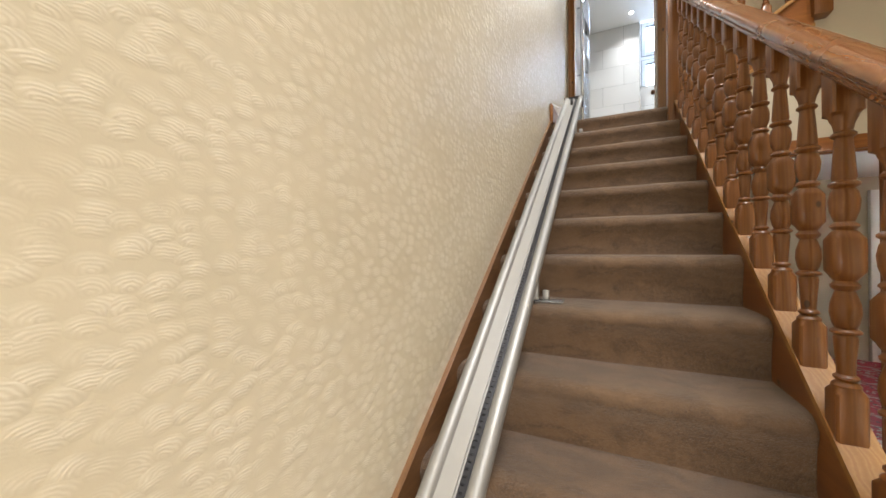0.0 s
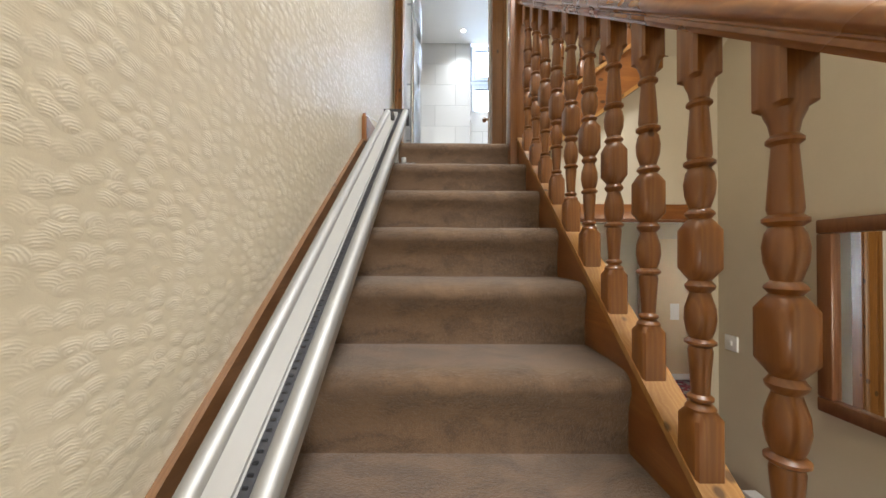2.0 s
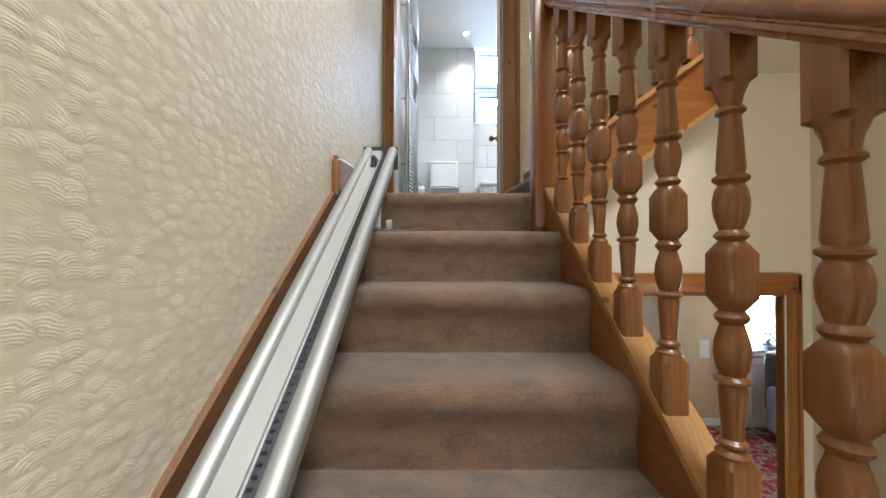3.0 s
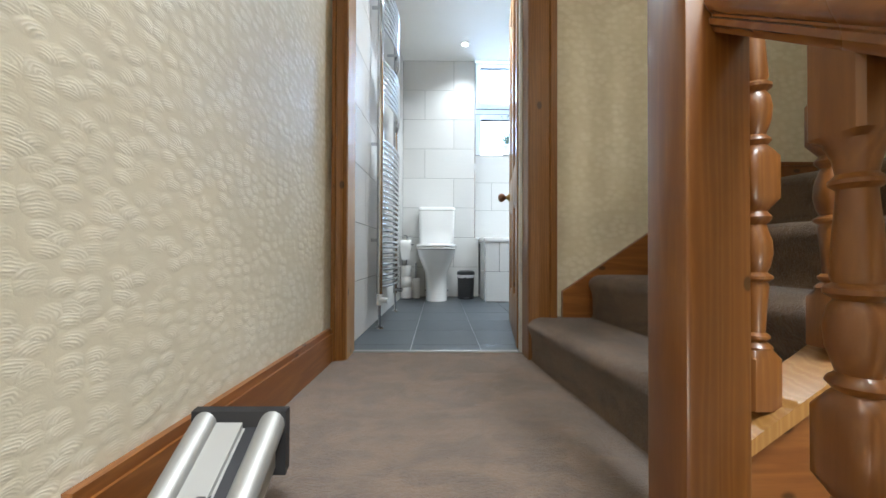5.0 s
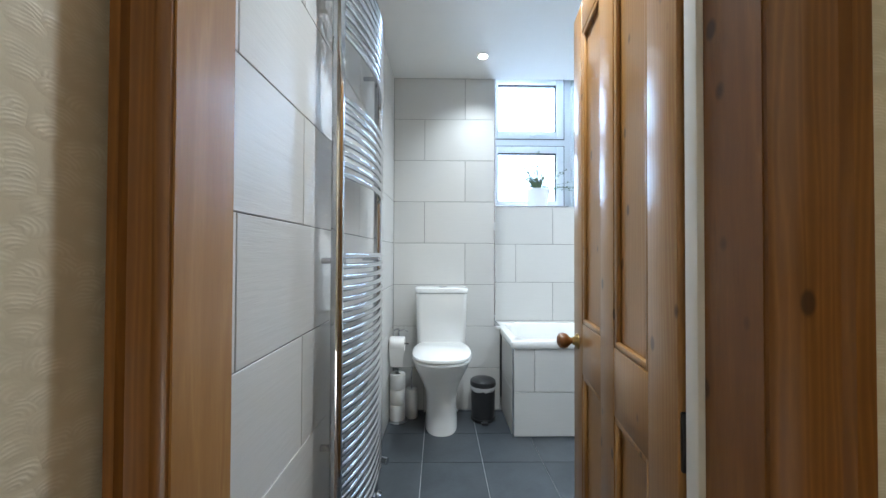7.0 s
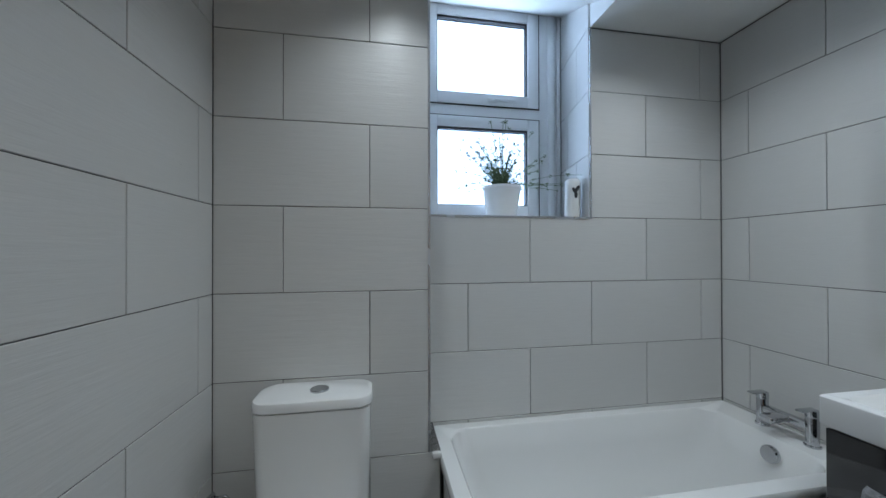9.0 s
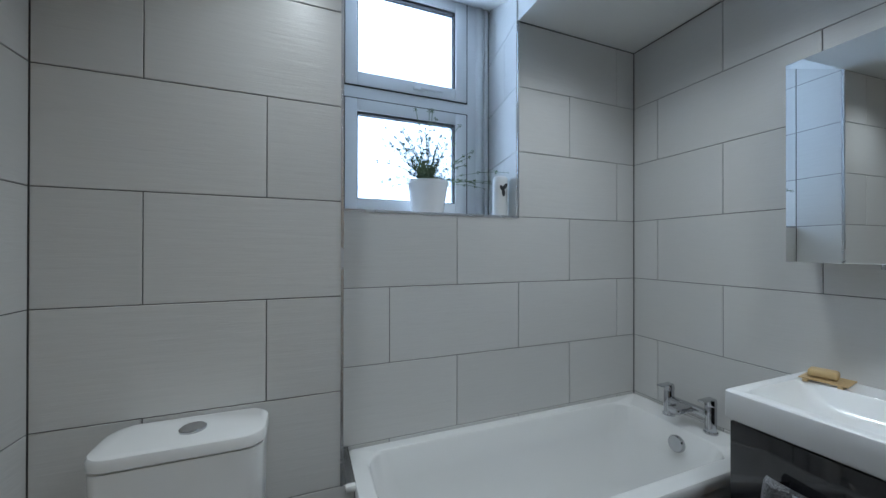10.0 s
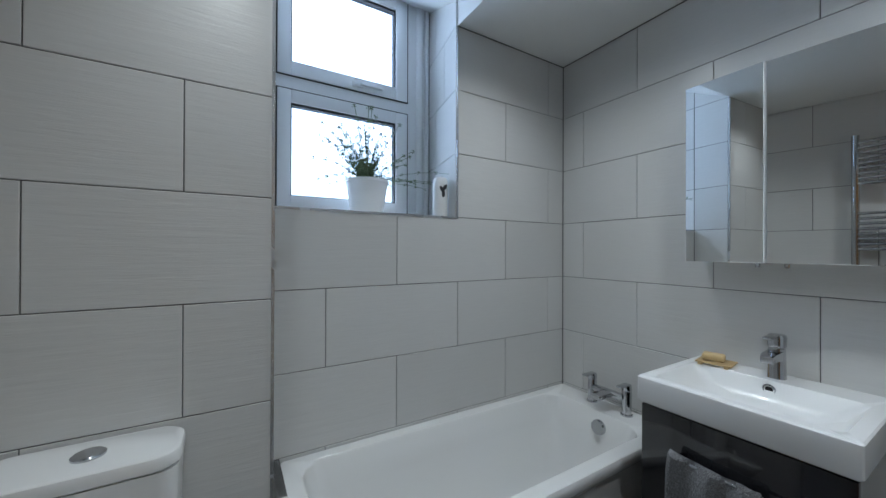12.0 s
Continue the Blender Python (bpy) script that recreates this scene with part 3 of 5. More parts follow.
part("wall_string_end", boxed(-0.113, -0.086, -0.075, -0.045, -0.03, 0.112, bevel=0.003), PINE, staircase)
part("outer_string", slanted(bmesh.new(), 0.744, 0.787, -3.15, -0.05, -0.26, 0.020), PINE_Y, staircase)
part("string_cap", slanted(bmesh.new(), 0.738, 0.806, -3.15, -0.045, 0.020, 0.040), PINE_PALE, staircase, "pale pine capping under the balusters")

# boarded spandrel under the stairs
spandrel = thing("stair_panelling", "dark pine tongue and groove boards under the stairs", "panelling")
y = -3.05
while y < 0.0:
    top0, top1 = SLOPE * y - 0.26, SLOPE * (y + 0.088) - 0.26
    if top0 > HALL + 0.05:
        part("board", prism(bmesh.new(), [(y, HALL), (y + 0.088, HALL), (y + 0.088, top1), (y, top0)], "x", 0.760, 0.780), PINE_DARK, spandrel)
    y += 0.092


def baluster_mesh(length, lo_cut, hi_cut):
    """A turned baluster with square base, middle and top blocks, one skin; the ends are cut to the pitch."""
    L, s, n = length, 0.0248, 32
    squares = [(s, 0.0, lo_cut), (s, 0.080, 0), (s, 0.331, 0), (s, 0.396, 0), (s, L - 0.082, 0), (s, L, hi_cut)]
    lower = [(0.0245, 0.092), (0.0255, 0.096), (0.0225, 0.100), (0.016, 0.105), (0.0215, 0.110), (0.0215, 0.114), (0.0152, 0.119), (0.0170, 0.150), (0.0205, 0.192), (0.0185, 0.199), (0.0262, 0.204), (0.0262, 0.208), (0.0180, 0.214),
             (0.0225, 0.224), (0.0264, 0.244), (0.0250, 0.264), (0.0190, 0.283), (0.0168, 0.290), (0.0236, 0.297), (0.0250, 0.302), (0.0212, 0.307), (0.0185, 0.311), (0.0245, 0.318)]
    upper = [(0.0245, 0.410), (0.0185, 0.416), (0.0212, 0.419), (0.0250, 0.423), (0.0236, 0.427), (0.0168, 0.433), (0.0190, 0.439), (0.0246, 0.456), (0.0264, 0.476), (0.0230, 0.494), (0.0180, 0.502), (0.0262, 0.508), (0.0262, 0.513),
             (0.0188, 0.518), (0.0210, 0.525), (0.0180, 0.570), (0.0155, L - 0.140), (0.0152, L - 0.134), (0.0215, L - 0.129), (0.0215, L - 0.125), (0.0156, L - 0.119), (0.0185, L - 0.104), (0.0240, L - 0.092), (0.0246, L - 0.088)]
    angles = [2 * math.pi * (i + 0.5) / n for i in range(n)]

    def round_ring(r, z):
        return [(0.9 * r * math.cos(a), 0.9 * r * math.sin(a), z) for a in angles]

    def square_ring(h, z, cut):
        out = []
        for a in angles:
            c, d = math.cos(a), math.sin(a)
            k = min(h / max(abs(c), abs(d)), 1.86 * h / (abs(c) + abs(d)))
            out.append((k * c, k * d, z + cut * k * d))
        return out

    rows = [(z, round_ring(r, z)) for r, z in lower + upper] + [(z, square_ring(h, z, cut)) for h, z, cut in squares]
    rows.sort(key=lambda row: row[0])
    return mesh_of("baluster", loft(bmesh.new(), [ring for _, ring in rows]), PINE)


RAIL_PROFILE = [(0, 0.078), (0.014, 0.0775), (0.024, 0.0745), (0.0275, 0.0715), (0.0285, 0.0725), (0.034, 0.0685), (0.039, 0.061), (0.041, 0.051), (0.04, 0.041), (0.036, 0.033), (0.031, 0.028), (0.0305, 0.0245), (0.034, 0.0215), (0.033, 0.012), (0.028, 0.006), (0.026, 0), (-0.026, 0), (-0.028, 0.006), (-0.033, 0.012), (-0.034, 0.0215), (-0.0305, 0.0245), (-0.031, 0.028), (-0.036, 0.033), (-0.04, 0.041), (-0.041, 0.051), (-0.039, 0.061), (-0.034, 0.0685), (-0.0285, 0.0725), (-0.0275, 0.0715), (-0.024, 0.0745), (-0.014, 0.0775)]


def newel_mesh(z0, z1, size=0.045):
    bm = box(bmesh.new(), -size, size, -size, size, z0, z1, bevel=0.006)
    lathe(bm, [(0.040, z1), (0.044, z1 + 0.01), (0.026, z1 + 0.02), (0.036, z1 + 0.045), (0.043, z1 + 0.07), (0.034, z1 + 0.10), (0.0, z1 + 0.112)], 20)
    return bm


BAL_X = 0.765
balustrade = thing("balustrade", "varnished pine stair balustrade with turned balusters", "balustrade")
RAIL_H = 0.778
bal = baluster_mesh(RAIL_H - 0.038, SLOPE, SLOPE)
for k in range(20):
    b = new("baluster", bal)
    b.parent = balustrade
    yb = -0.184 - 0.1495 * k
    b.matrix_basis = pose(BAL_X, yb, SLOPE * yb + 0.039)
rail_bm = bmesh.new()
loft(rail_bm, [[(BAL_X + 0.95 * px, yy, SLOPE * yy + RAIL_H + 0.88 * pz) for px, pz in RAIL_PROFILE] for yy in (-3.2, -2.4, -1.6, -0.8, -0.045)])
part("handrail", rail_bm, PINE_RAIL, balustrade, "glossy rounded handrail")
nw = part("newel", newel_mesh(-0.40, 0.98), PINE, balustrade)
nw.matrix_basis = pose(0.746, 0.0, 0)
nw = part("newel", newel_mesh(0.0, 1.08), PINE, balustrade)
nw.matrix_basis = pose(BAL_X, -3.24, HALL)

# ---- upper flight: four steps, a quarter landing, then the flight back over the hall ----
upper = thing("upper_staircase", "upper flight of stairs with brown carpet turning off the landing", "staircase")
SK = -0.125   # the step edges run a little askew of the wall
for k in range(4):
    x0 = 0.742 + 0.25 * k
    going = 0.25 if k < 3 else 0.62
    s = part("step", step_mesh(0.90, going, 0.178, 50 + k), CARPET, upper)
    s.matrix_basis = pose(x0, 0.966, 0.178 * (k + 1), 0, 0, -90 + 7.0)
US = 0.178 / 0.25
part("wall_skirting", prism(bmesh.new(), [(0.887, 0.0), (0.887, 0.286), (1.490, 0.695), (1.490, 0.825), (2.15, 0.825), (2.15, 0.5), (1.5, 0.3)], "y", 0.948, 0.970), PINE_X, upper, "pine skirting stepping up the wall")
part("skirting_edge", prism(bmesh.new(), [(1.482, 0.815), (2.15, 0.815), (2.15, 0.831), (1.482, 0.831)], "y", 0.942, 0.970), PINE_X, upper)
string = prism(bmesh.new(), [(0.806, 0.12), (0.806, -0.14), (1.50, -0.14 + US * 0.70), (1.50, 0.12 + US * 0.70)], "y", 0.030, 0.068)
part("outer_string", string, PINE_X, upper)
part("string_cap", prism(bmesh.new(), [(0.806, 0.12), (1.50, 0.12 + US * 0.70), (1.50, 0.145 + US * 0.70), (0.806, 0.145)], "y", 0.012, 0.092), PINE_PALE, upper)
part("string_bead", prism(bmesh.new(), [(0.806, -0.14), (1.50, -0.14 + US * 0.70), (1.50, -0.115 + US * 0.70), (0.806, -0.115)], "y", 0.018, 0.078), PINE_PALE, upper)
# flight back over the hall: string, soffit and steps
part("outer_string", prism(bmesh.new(), [(0.0, 0.55), (0.0, 0.84), (-2.9, 0.84 + 2.9 * SLOPE), (-2.9, 0.55 + 2.9 * SLOPE)], "x", 1.475, 1.515), PINE_Y, upper)
part("string_bead", prism(bmesh.new(), [(0.0, 0.55), (0.0, 0.585), (-2.9, 0.585 + 2.9 * SLOPE), (-2.9, 0.55 + 2.9 * SLOPE)], "x", 1.463, 1.527), PINE_Y, upper)
part("soffit", prism(bmesh.new(), [(0.08, 0.54), (0.08, 0.58), (-2.9, 0.60 + 2.9 * SLOPE), (-2.9, 0.56 + 2.9 * SLOPE)], "x", 1.515, 1.95), PLASTER, upper, "cream plastered soffit")
for k in range(11):
    s = part("step", step_mesh(0.43, G, R, 70 + k, 6), CARPET, upper)
    s.matrix_basis = pose(1.95, 0.02 - G * k, 0.712 + R * (k + 1), 0, 0, 180)
upper_rail = thing("upper_balustrade", "varnished pine balustrade of the upper flight", "balustrade")
bal2 = baluster_mesh(0.74, 0.0, 0.0)
for k in range(5):
    b = new("baluster", bal2)
    b.parent = upper_rail
    xb = 0.88 + 0.13 * k
    b.matrix_basis = pose(xb, 0.052, 0.125 + US * (xb - 0.77))
loft_bm = bmesh.new()
loft(loft_bm, [[(xx, 0.052 + px, 0.87 + US * (xx - 0.77) + pz) for px, pz in RAIL_PROFILE] for xx in (0.765, 1.1, 1.46)])
part("handrail", loft_bm, PINE_X, upper_rail)
nw = part("newel", newel_mesh(0.42, 1.75), PINE, upper_rail)
nw.matrix_basis = pose(1.53, 0.035, 0)

# ---- stairlift rail ----


def stairlift():
    rail = thing("stairlift_rail", "aluminium stairlift rail along the stairs by the wall", "stairlift")
    y0, y1 = -3.2, 0.045
    XL = -0.0127                      # edge by the wall
    H0 = 0.150                        # height of the rail's upper face over the nosing line

    def run(profile, material, name, label=""):
        bm = bmesh.new()
        loft(bm, [[(XL + SKEW * yy + 0.952 * px, yy, SLOPE * yy + H0 + pz) for px, pz in profile] for yy in (y0, y1)])
        return part(name, bm, material, rail, label)

    def circle(cx, cz, r, n=14):
        return [(cx + r * math.cos(2 * math.pi * i / n), cz + r * math.sin(2 * math.pi * i / n)) for i in range(n)]

    run([(0.012, -0.072), (0.136, -0.072), (0.136, -0.012), (0.012, -0.012)], ALU_WHITE, "body")
    run(circle(0.020, -0.006, 0.020), STEEL, "tube", "round polished edge tube")
    run(circle(0.130, -0.006, 0.021), STEEL, "tube", "round polished edge tube")
    run([(0.038, -0.012), (0.082, -0.012), (0.082, -0.003), (0.038, -0.003)], ALU_WHITE, "face_plate")
    run([(0.087, -0.030), (0.107, -0.030), (0.107, -0.0105), (0.087, -0.0105)], DARK_METAL, "groove", "dark groove for the gear rack")
    teeth = bmesh.new()
    yy = y0
    while yy < y1 - 0.25:
        box(teeth, XL + SKEW * yy + 0.086, XL + SKEW * yy + 0.094, yy, yy + 0.005, SLOPE * yy + H0 - 0.013, SLOPE * yy + H0 - 0.007)
        yy += 0.013
    tagged(part("gear_rack", teeth, DARK_METAL, rail, "toothed gear rack"), kind="stuff")
    cap = bmesh.new()
    zc = SLOPE * y1 + H0
    prism(cap, [(y1, zc - 0.085), (y1 + 0.014, zc - 0.078), (y1 + 0.014, zc + 0.016), (y1, zc + 0.014)], "x", XL - 0.001, XL + 0.146)
    part("end_cap", cap, DARK_METAL, rail, "dark end cap")
    lever = bmesh.new()
    yl = y1 - 0.10
    box(lever, XL + 0.060, XL + 0.078, yl - 0.05, yl + 0.035, SLOPE * yl + H0 - 0.03, SLOPE * yl + H0 + 0.012, bevel=0.004)
    part("limit_lever", lever, BLACK, rail, "black limit switch lever")
    cable = bmesh.new()
    tube(cable, [(-0.096, -0.058, 0.113), (-0.084, -0.056, 0.118), (-0.055, -0.050, 0.100), (-0.012, -0.040, 0.075)], 0.003, 8)
    part("cable", cable, WHITE_PLASTIC, rail, "thin white charging cable")
    for k in (1, 7, 12):
        zt, yt = -k * R, -k * G + 0.10
        XF = XL + SKEW * yt
        foot = part("foot", boxed(XF + 0.08, XF + 0.205, yt - 0.045, yt + 0.045, zt + 0.001, zt + 0.007, bevel=0.003), CLEAR, rail, "clear plastic padded foot plate")
        bracket = bmesh.new()
        box(bracket, XF + 0.085, XF + 0.112, yt - 0.012, yt + 0.012, zt + 0.005, SLOPE * yt + H0 - 0.06, bevel=0.003)
        box(bracket, XF + 0.128, XF + 0.152, yt - 0.010, yt + 0.010, zt + 0.006, zt + 0.045, bevel=0.004)
        part("bracket", bracket, STEEL, rail, "small metal support bracket")


stairlift()

# ---- hall ----


def hall_mirror():
    m = thing("framed_mirror", "long wall mirror in a moulded pine frame", "mirror")
    x, y0, y1, z0, z1 = 1.949, -1.75, -0.49, -1.29, -0.485
    part("glass", boxed(x - 0.012, x - 0.004, y0 + 0.05, y1 - 0.05, z0 + 0.05, z1 - 0.05), MIRROR, m, "silvered mirror glass")
    for a, b, c, d in ((y0, y1, z0, z0 + 0.06), (y0, y1, z1 - 0.06, z1)):
        part("frame_rail", boxed(x - 0.035, x - 0.001, a, b, c, d, bevel=0.008), PINE_DARK, m)
    for a, b in ((y0, y0 + 0.06), (y1 - 0.06, y1)):
        part("frame_stile", boxed(x - 0.034, x - 0.001, a, b, z0 + 0.06, z1 - 0.06, bevel=0.008), PINE_DARK, m)


hall_mirror()


def hall_radiator():
    r = thing("radiator", "white panel radiator with vertical ribs on the hall wall", "radiator")
    x0, x1, y0, y1, z0, z1 = 1.85, 1.90, -1.75, -0.19, HALL + 0.12, -1.825
    part("panel", boxed(x0 + 0.012, x1, y0, y1, z0, z1 - 0.02, bevel=0.004), WHITE_METAL, r)
    part("top_grille", boxed(x0, x1 + 0.02, y0, y1, z1 - 0.02, z1, bevel=0.004), WHITE_METAL, r)
    yy = y0 + 0.02
    rib = mesh_of("rib", boxed(x0, x0 + 0.014, -0.011, 0.011, z0 + 0.01, z1 - 0.025, bevel=0.004), WHITE_METAL)
    while yy < y1 - 0.02:
        o = new("rib", rib)
        o.parent = r
        o.matrix_basis = pose(0, yy, 0)
        yy += 0.036
    for yy in (y0 + 0.2, y1 - 0.2):
        part("wall_bracket", boxed(x1 - 0.004, 1.952, yy - 0.02, yy + 0.02, z0 + 0.1, z1 - 0.1), WHITE_METAL, r)


hall_radiator()

switch = thing("light_switch", "white plastic wall switch plate", "switch")
part("plate", boxed(1.940, 1.951, -0.06, 0.025, -1.17, -1.085, bevel=0.003), WHITE_PLASTIC, switch)
part("rocker", boxed(1.934, 1.942, -0.028, -0.008, -1.14, -1.115, bevel=0.002), WHITE_PLASTIC, switch)

door2 = tagged(new("door_2", mesh_of("door_2", boxed(1.07, 1.085, 0.074, 0.125, HALL, -0.43), PINE)), "pine frame of the sitting room door", "", "", "structure")
part("jamb", boxed(1.815, 1.83, 0.074, 0.108, HALL, -0.43), PINE, door2)
part("head", boxed(1.07, 1.83, 0.074, 0.108, -0.445, -0.43), PINE_X, door2)
casing_upright(door2, 1.078, 0.085, 0.08, HALL, -0.35, -1)
casing_upright(door2, 1.812, 0.063, 0.08, HALL, -0.35, 1)
part("head_casing", boxed(0.99, 1.875, 0.046, 0.079, -0.435, -0.345, bevel=0.006), PINE_X, door2)

# ---- sitting room ----


def room_door():
    d = thing("flush_door", "closed cream painted door with white architrave", "door")
    part("leaf", boxed(3.12, 3.78, 2.80, 2.835, HALL + 0.01, -0.42, bevel=0.003), CREAM_PAINT, d)
    part("architrave", boxed(3.785, 3.87, 2.79, 2.848, HALL, -0.36, bevel=0.004), WHITE_PAINT, d, "white painted architrave")
    part("architrave", boxed(3.03, 3.115, 2.79, 2.848, HALL, -0.36, bevel=0.004), WHITE_PAINT, d, "white painted architrave")
    part("kickboard", boxed(3.12, 3.78, 2.792, 2.80, HALL + 0.01, HALL + 0.09), WHITE_PAINT, d)
    part("notice", boxed(3.44, 3.56, 2.796, 2.7995, -1.52, -1.30), PAPER, d, "small pale card notice")
    bm = bmesh.new()
    tube(bm, [(3.72, 2.80, -1.35), (3.72, 2.76, -1.35), (3.63, 2.755, -1.35)], 0.009)
    part("handle", bm, BRASS, d)


room_door()

win2 = tagged(new("window_2", mesh_of("window_2", boxed(3.92, 3.97, 2.88, 2.95, HALL + 0.84, -0.45), WHITE_PAINT)), "white framed sitting room window", "", "", "structure")
for a, b, c, d in ((5.05, 5.1, HALL + 0.84, -0.45), (4.48, 4.53, HALL + 0.89, -0.5), (3.97, 5.05, HALL + 0.84, HALL + 0.89), (3.97, 5.05, -0.50, -0.45)):
    part("window_frame", boxed(a, b, 2.88, 2.95, c, d), WHITE_PAINT, win2)
for a, b in ((3.97, 4.48), (4.53, 5.05)):
    p = part("pane", boxed(a, b, 2.908, 2.912, HALL + 0.89, -0.50), GLASS, win2)
    p.visible_shadow = False
part("window_sill", boxed(3.88, 5.14, 2.69, 2.88, HALL + 0.81, HALL + 0.84, bevel=0.006), WHITE_PAINT, win2)


def sideboard():
    s = thing("sideboard", "low white painted cabinet under the window", "cabinet")
    x0, x1, y0, y1, h = 3.92, 4.52, 2.735, 2.848, 0.80
    part("body", boxed(x0, x1, y0, y1, HALL + 0.06, HALL + h - 0.03), WHITE_PAINT, s)
    part("plinth", boxed(x0 + 0.02, x1 - 0.02, y0 + 0.03, y1, HALL, HALL + 0.06), WHITE_PAINT, s)
    part("top", boxed(x0 - 0.02, x1 + 0.02, y0 - 0.03, y1, HALL + h - 0.03, HALL + h, bevel=0.006), WHITE_PAINT, s)
    dr = part("door", boxed(x0 + 0.02, x1 - 0.02, y0 - 0.018, y0 - 0.002, HALL + 0.09, HALL + h - 0.05, bevel=0.004), WHITE_PAINT, s)
    part("door_panel", boxed(x0 + 0.08, x1 - 0.08, y0 - 0.024, y0 - 0.017, HALL + 0.15, HALL + h - 0.11, bevel=0.003), WHITE_PAINT, dr)


sideboard()


def armchair():
    c = thing("armchair", "blue-grey upholstered armchair on the red carpet", "armchair", at=pose(4.36, 2.24, HALL, 0, 0, 15))
    part("seat", boxed(-0.27, 0.27, -0.30, 0.28, 0.20, 0.44, bevel=0.05, segments=3), BLUE_CLOTH, c)
    part("backrest", boxed(-0.30, 0.30, 0.20, 0.40, 0.30, 0.98, bevel=0.06, segments=3), GREY_CLOTH, c, "grey seat back")
    for sx in (-1, 1):
        part("arm", boxed(sx * 0.33 - 0.07, sx * 0.33 + 0.07, -0.34, 0.32, 0.12, 0.62, bevel=0.055, segments=3), BLUE_CLOTH, c)
        part("arm_front", boxed(sx * 0.33 - 0.058, sx * 0.33 + 0.058, -0.352, -0.336, 0.10, 0.58, bevel=0.006), DARK_CLOTH, c)
        for sy in (-0.28, 0.28):
            bm = bmesh.new()
            lathe(bm, [(0.018, 0.0), (0.026, 0.13)], 10, sx * 0.30, sy)
            part("leg", bm, PINE_DARK, c)


armchair()


def leaf_spray(bm, origin, count, reach, rise, leaf, seed, droop=0.35, fine=5):
    """Thin arching stems set with small leaves."""
    rng = random.Random(seed)
    for _ in range(count):
        a, r = rng.uniform(0, 2 * math.pi), reach * rng.uniform(0.25, 1.0)
        h = rise * rng.uniform(0.45, 1.0)
        pts = []
        for i in range(6):
            f = i / 5
            pts.append(Vector(origin) + Vector((math.cos(a) * r * f, math.sin(a) * r * f, h * (f * (1 + droop) - droop * 2 * f * f))))
        tube(bm, pts, 0.0011, 4)
        for i in range(1, 6):
            for _ in range(fine):
                p = pts[i] + Vector([rng.uniform(-1, 1) * leaf * 1.3 for _ in range(3)])
                d = Vector((rng.uniform(-1, 1), rng.uniform(-1, 1), rng.uniform(-0.5, 0.8))).normalized()
                side = d.cross(Vector((rng.uniform(-1, 1), rng.uniform(-1, 1), 0.4))).normalized()
                q = [p - d * leaf, p + side * leaf * 0.34, p + d * leaf, p - side * leaf * 0.34]
                bm.faces.new([bm.verts.new(v) for v in q])


def house_plant():
    p = thing("potted_plant", "small leafy houseplant in a blue pot on the window sill", "plant", at=pose(4.27, 2.785, HALL + 0.841))
    bm = bmesh.new()
    lathe(bm, [(0.055, 0), (0.075, 0.13), (0.08, 0.14), (0.07, 0.14), (0.066, 0.12), (0.0, 0.12)], 20)
    part("pot", bm, POT_BLUE, p)
    bm = bmesh.new()
    leaf_spray(bm, (0, 0, 0.12), 16, 0.16, 0.30, 0.022, 5, 0.1, 3)
    tagged(part("foliage", bm, LEAF_DARK, p), kind="stuff")


house_plant()
bz = HALL + 0.841
for k in range(3):
    bk = thing("book", "hardback book lying in a small pile", "book", "books on the window sill", at=pose(4.05, 2.785, bz + 0.031 * k, 0, 0, 6 * k))
    part("cover", boxed(-0.11, 0.11, -0.08, 0.08, 0, 0.03, bevel=0.002), FOILS[k], bk)
    part("pages", boxed(-0.105, 0.112, -0.078, 0.081, 0.004, 0.026), PAPER, bk)

# ---- bathroom: window ----
win = tagged(new("window_1", mesh_of("window_1", boxed(0.735, 0.80, 3.70, 3.77, 1.5, 2.80), UPVC)), "white plastic two-sash window in a deep recess", "", "", "structure")
part("window_frame", boxed(1.466, 1.62, 3.70, 3.77, 1.5, 2.80), UPVC, win)
bm = bmesh.new()
tube(bm, [(1.545, 3.70, 1.505), (1.545, 3.70, 2.80)], 0.022, 12)
tube(bm, [(1.59, 3.695, 1.505), (1.59, 3.695, 2.80)], 0.012, 10)
part("frame_moulding", bm, UPVC, win)
part("transom", boxed(0.80, 1.466, 3.70, 3.77, 2.105, 2.170), UPVC, win)
part("window_frame", boxed(0.80, 1.466, 3.70, 3.77, 1.5, 1.535), UPVC, win)
part("window_frame", boxed(0.80, 1.466, 3.70, 3.77, 2.755, 2.80), UPVC, win)


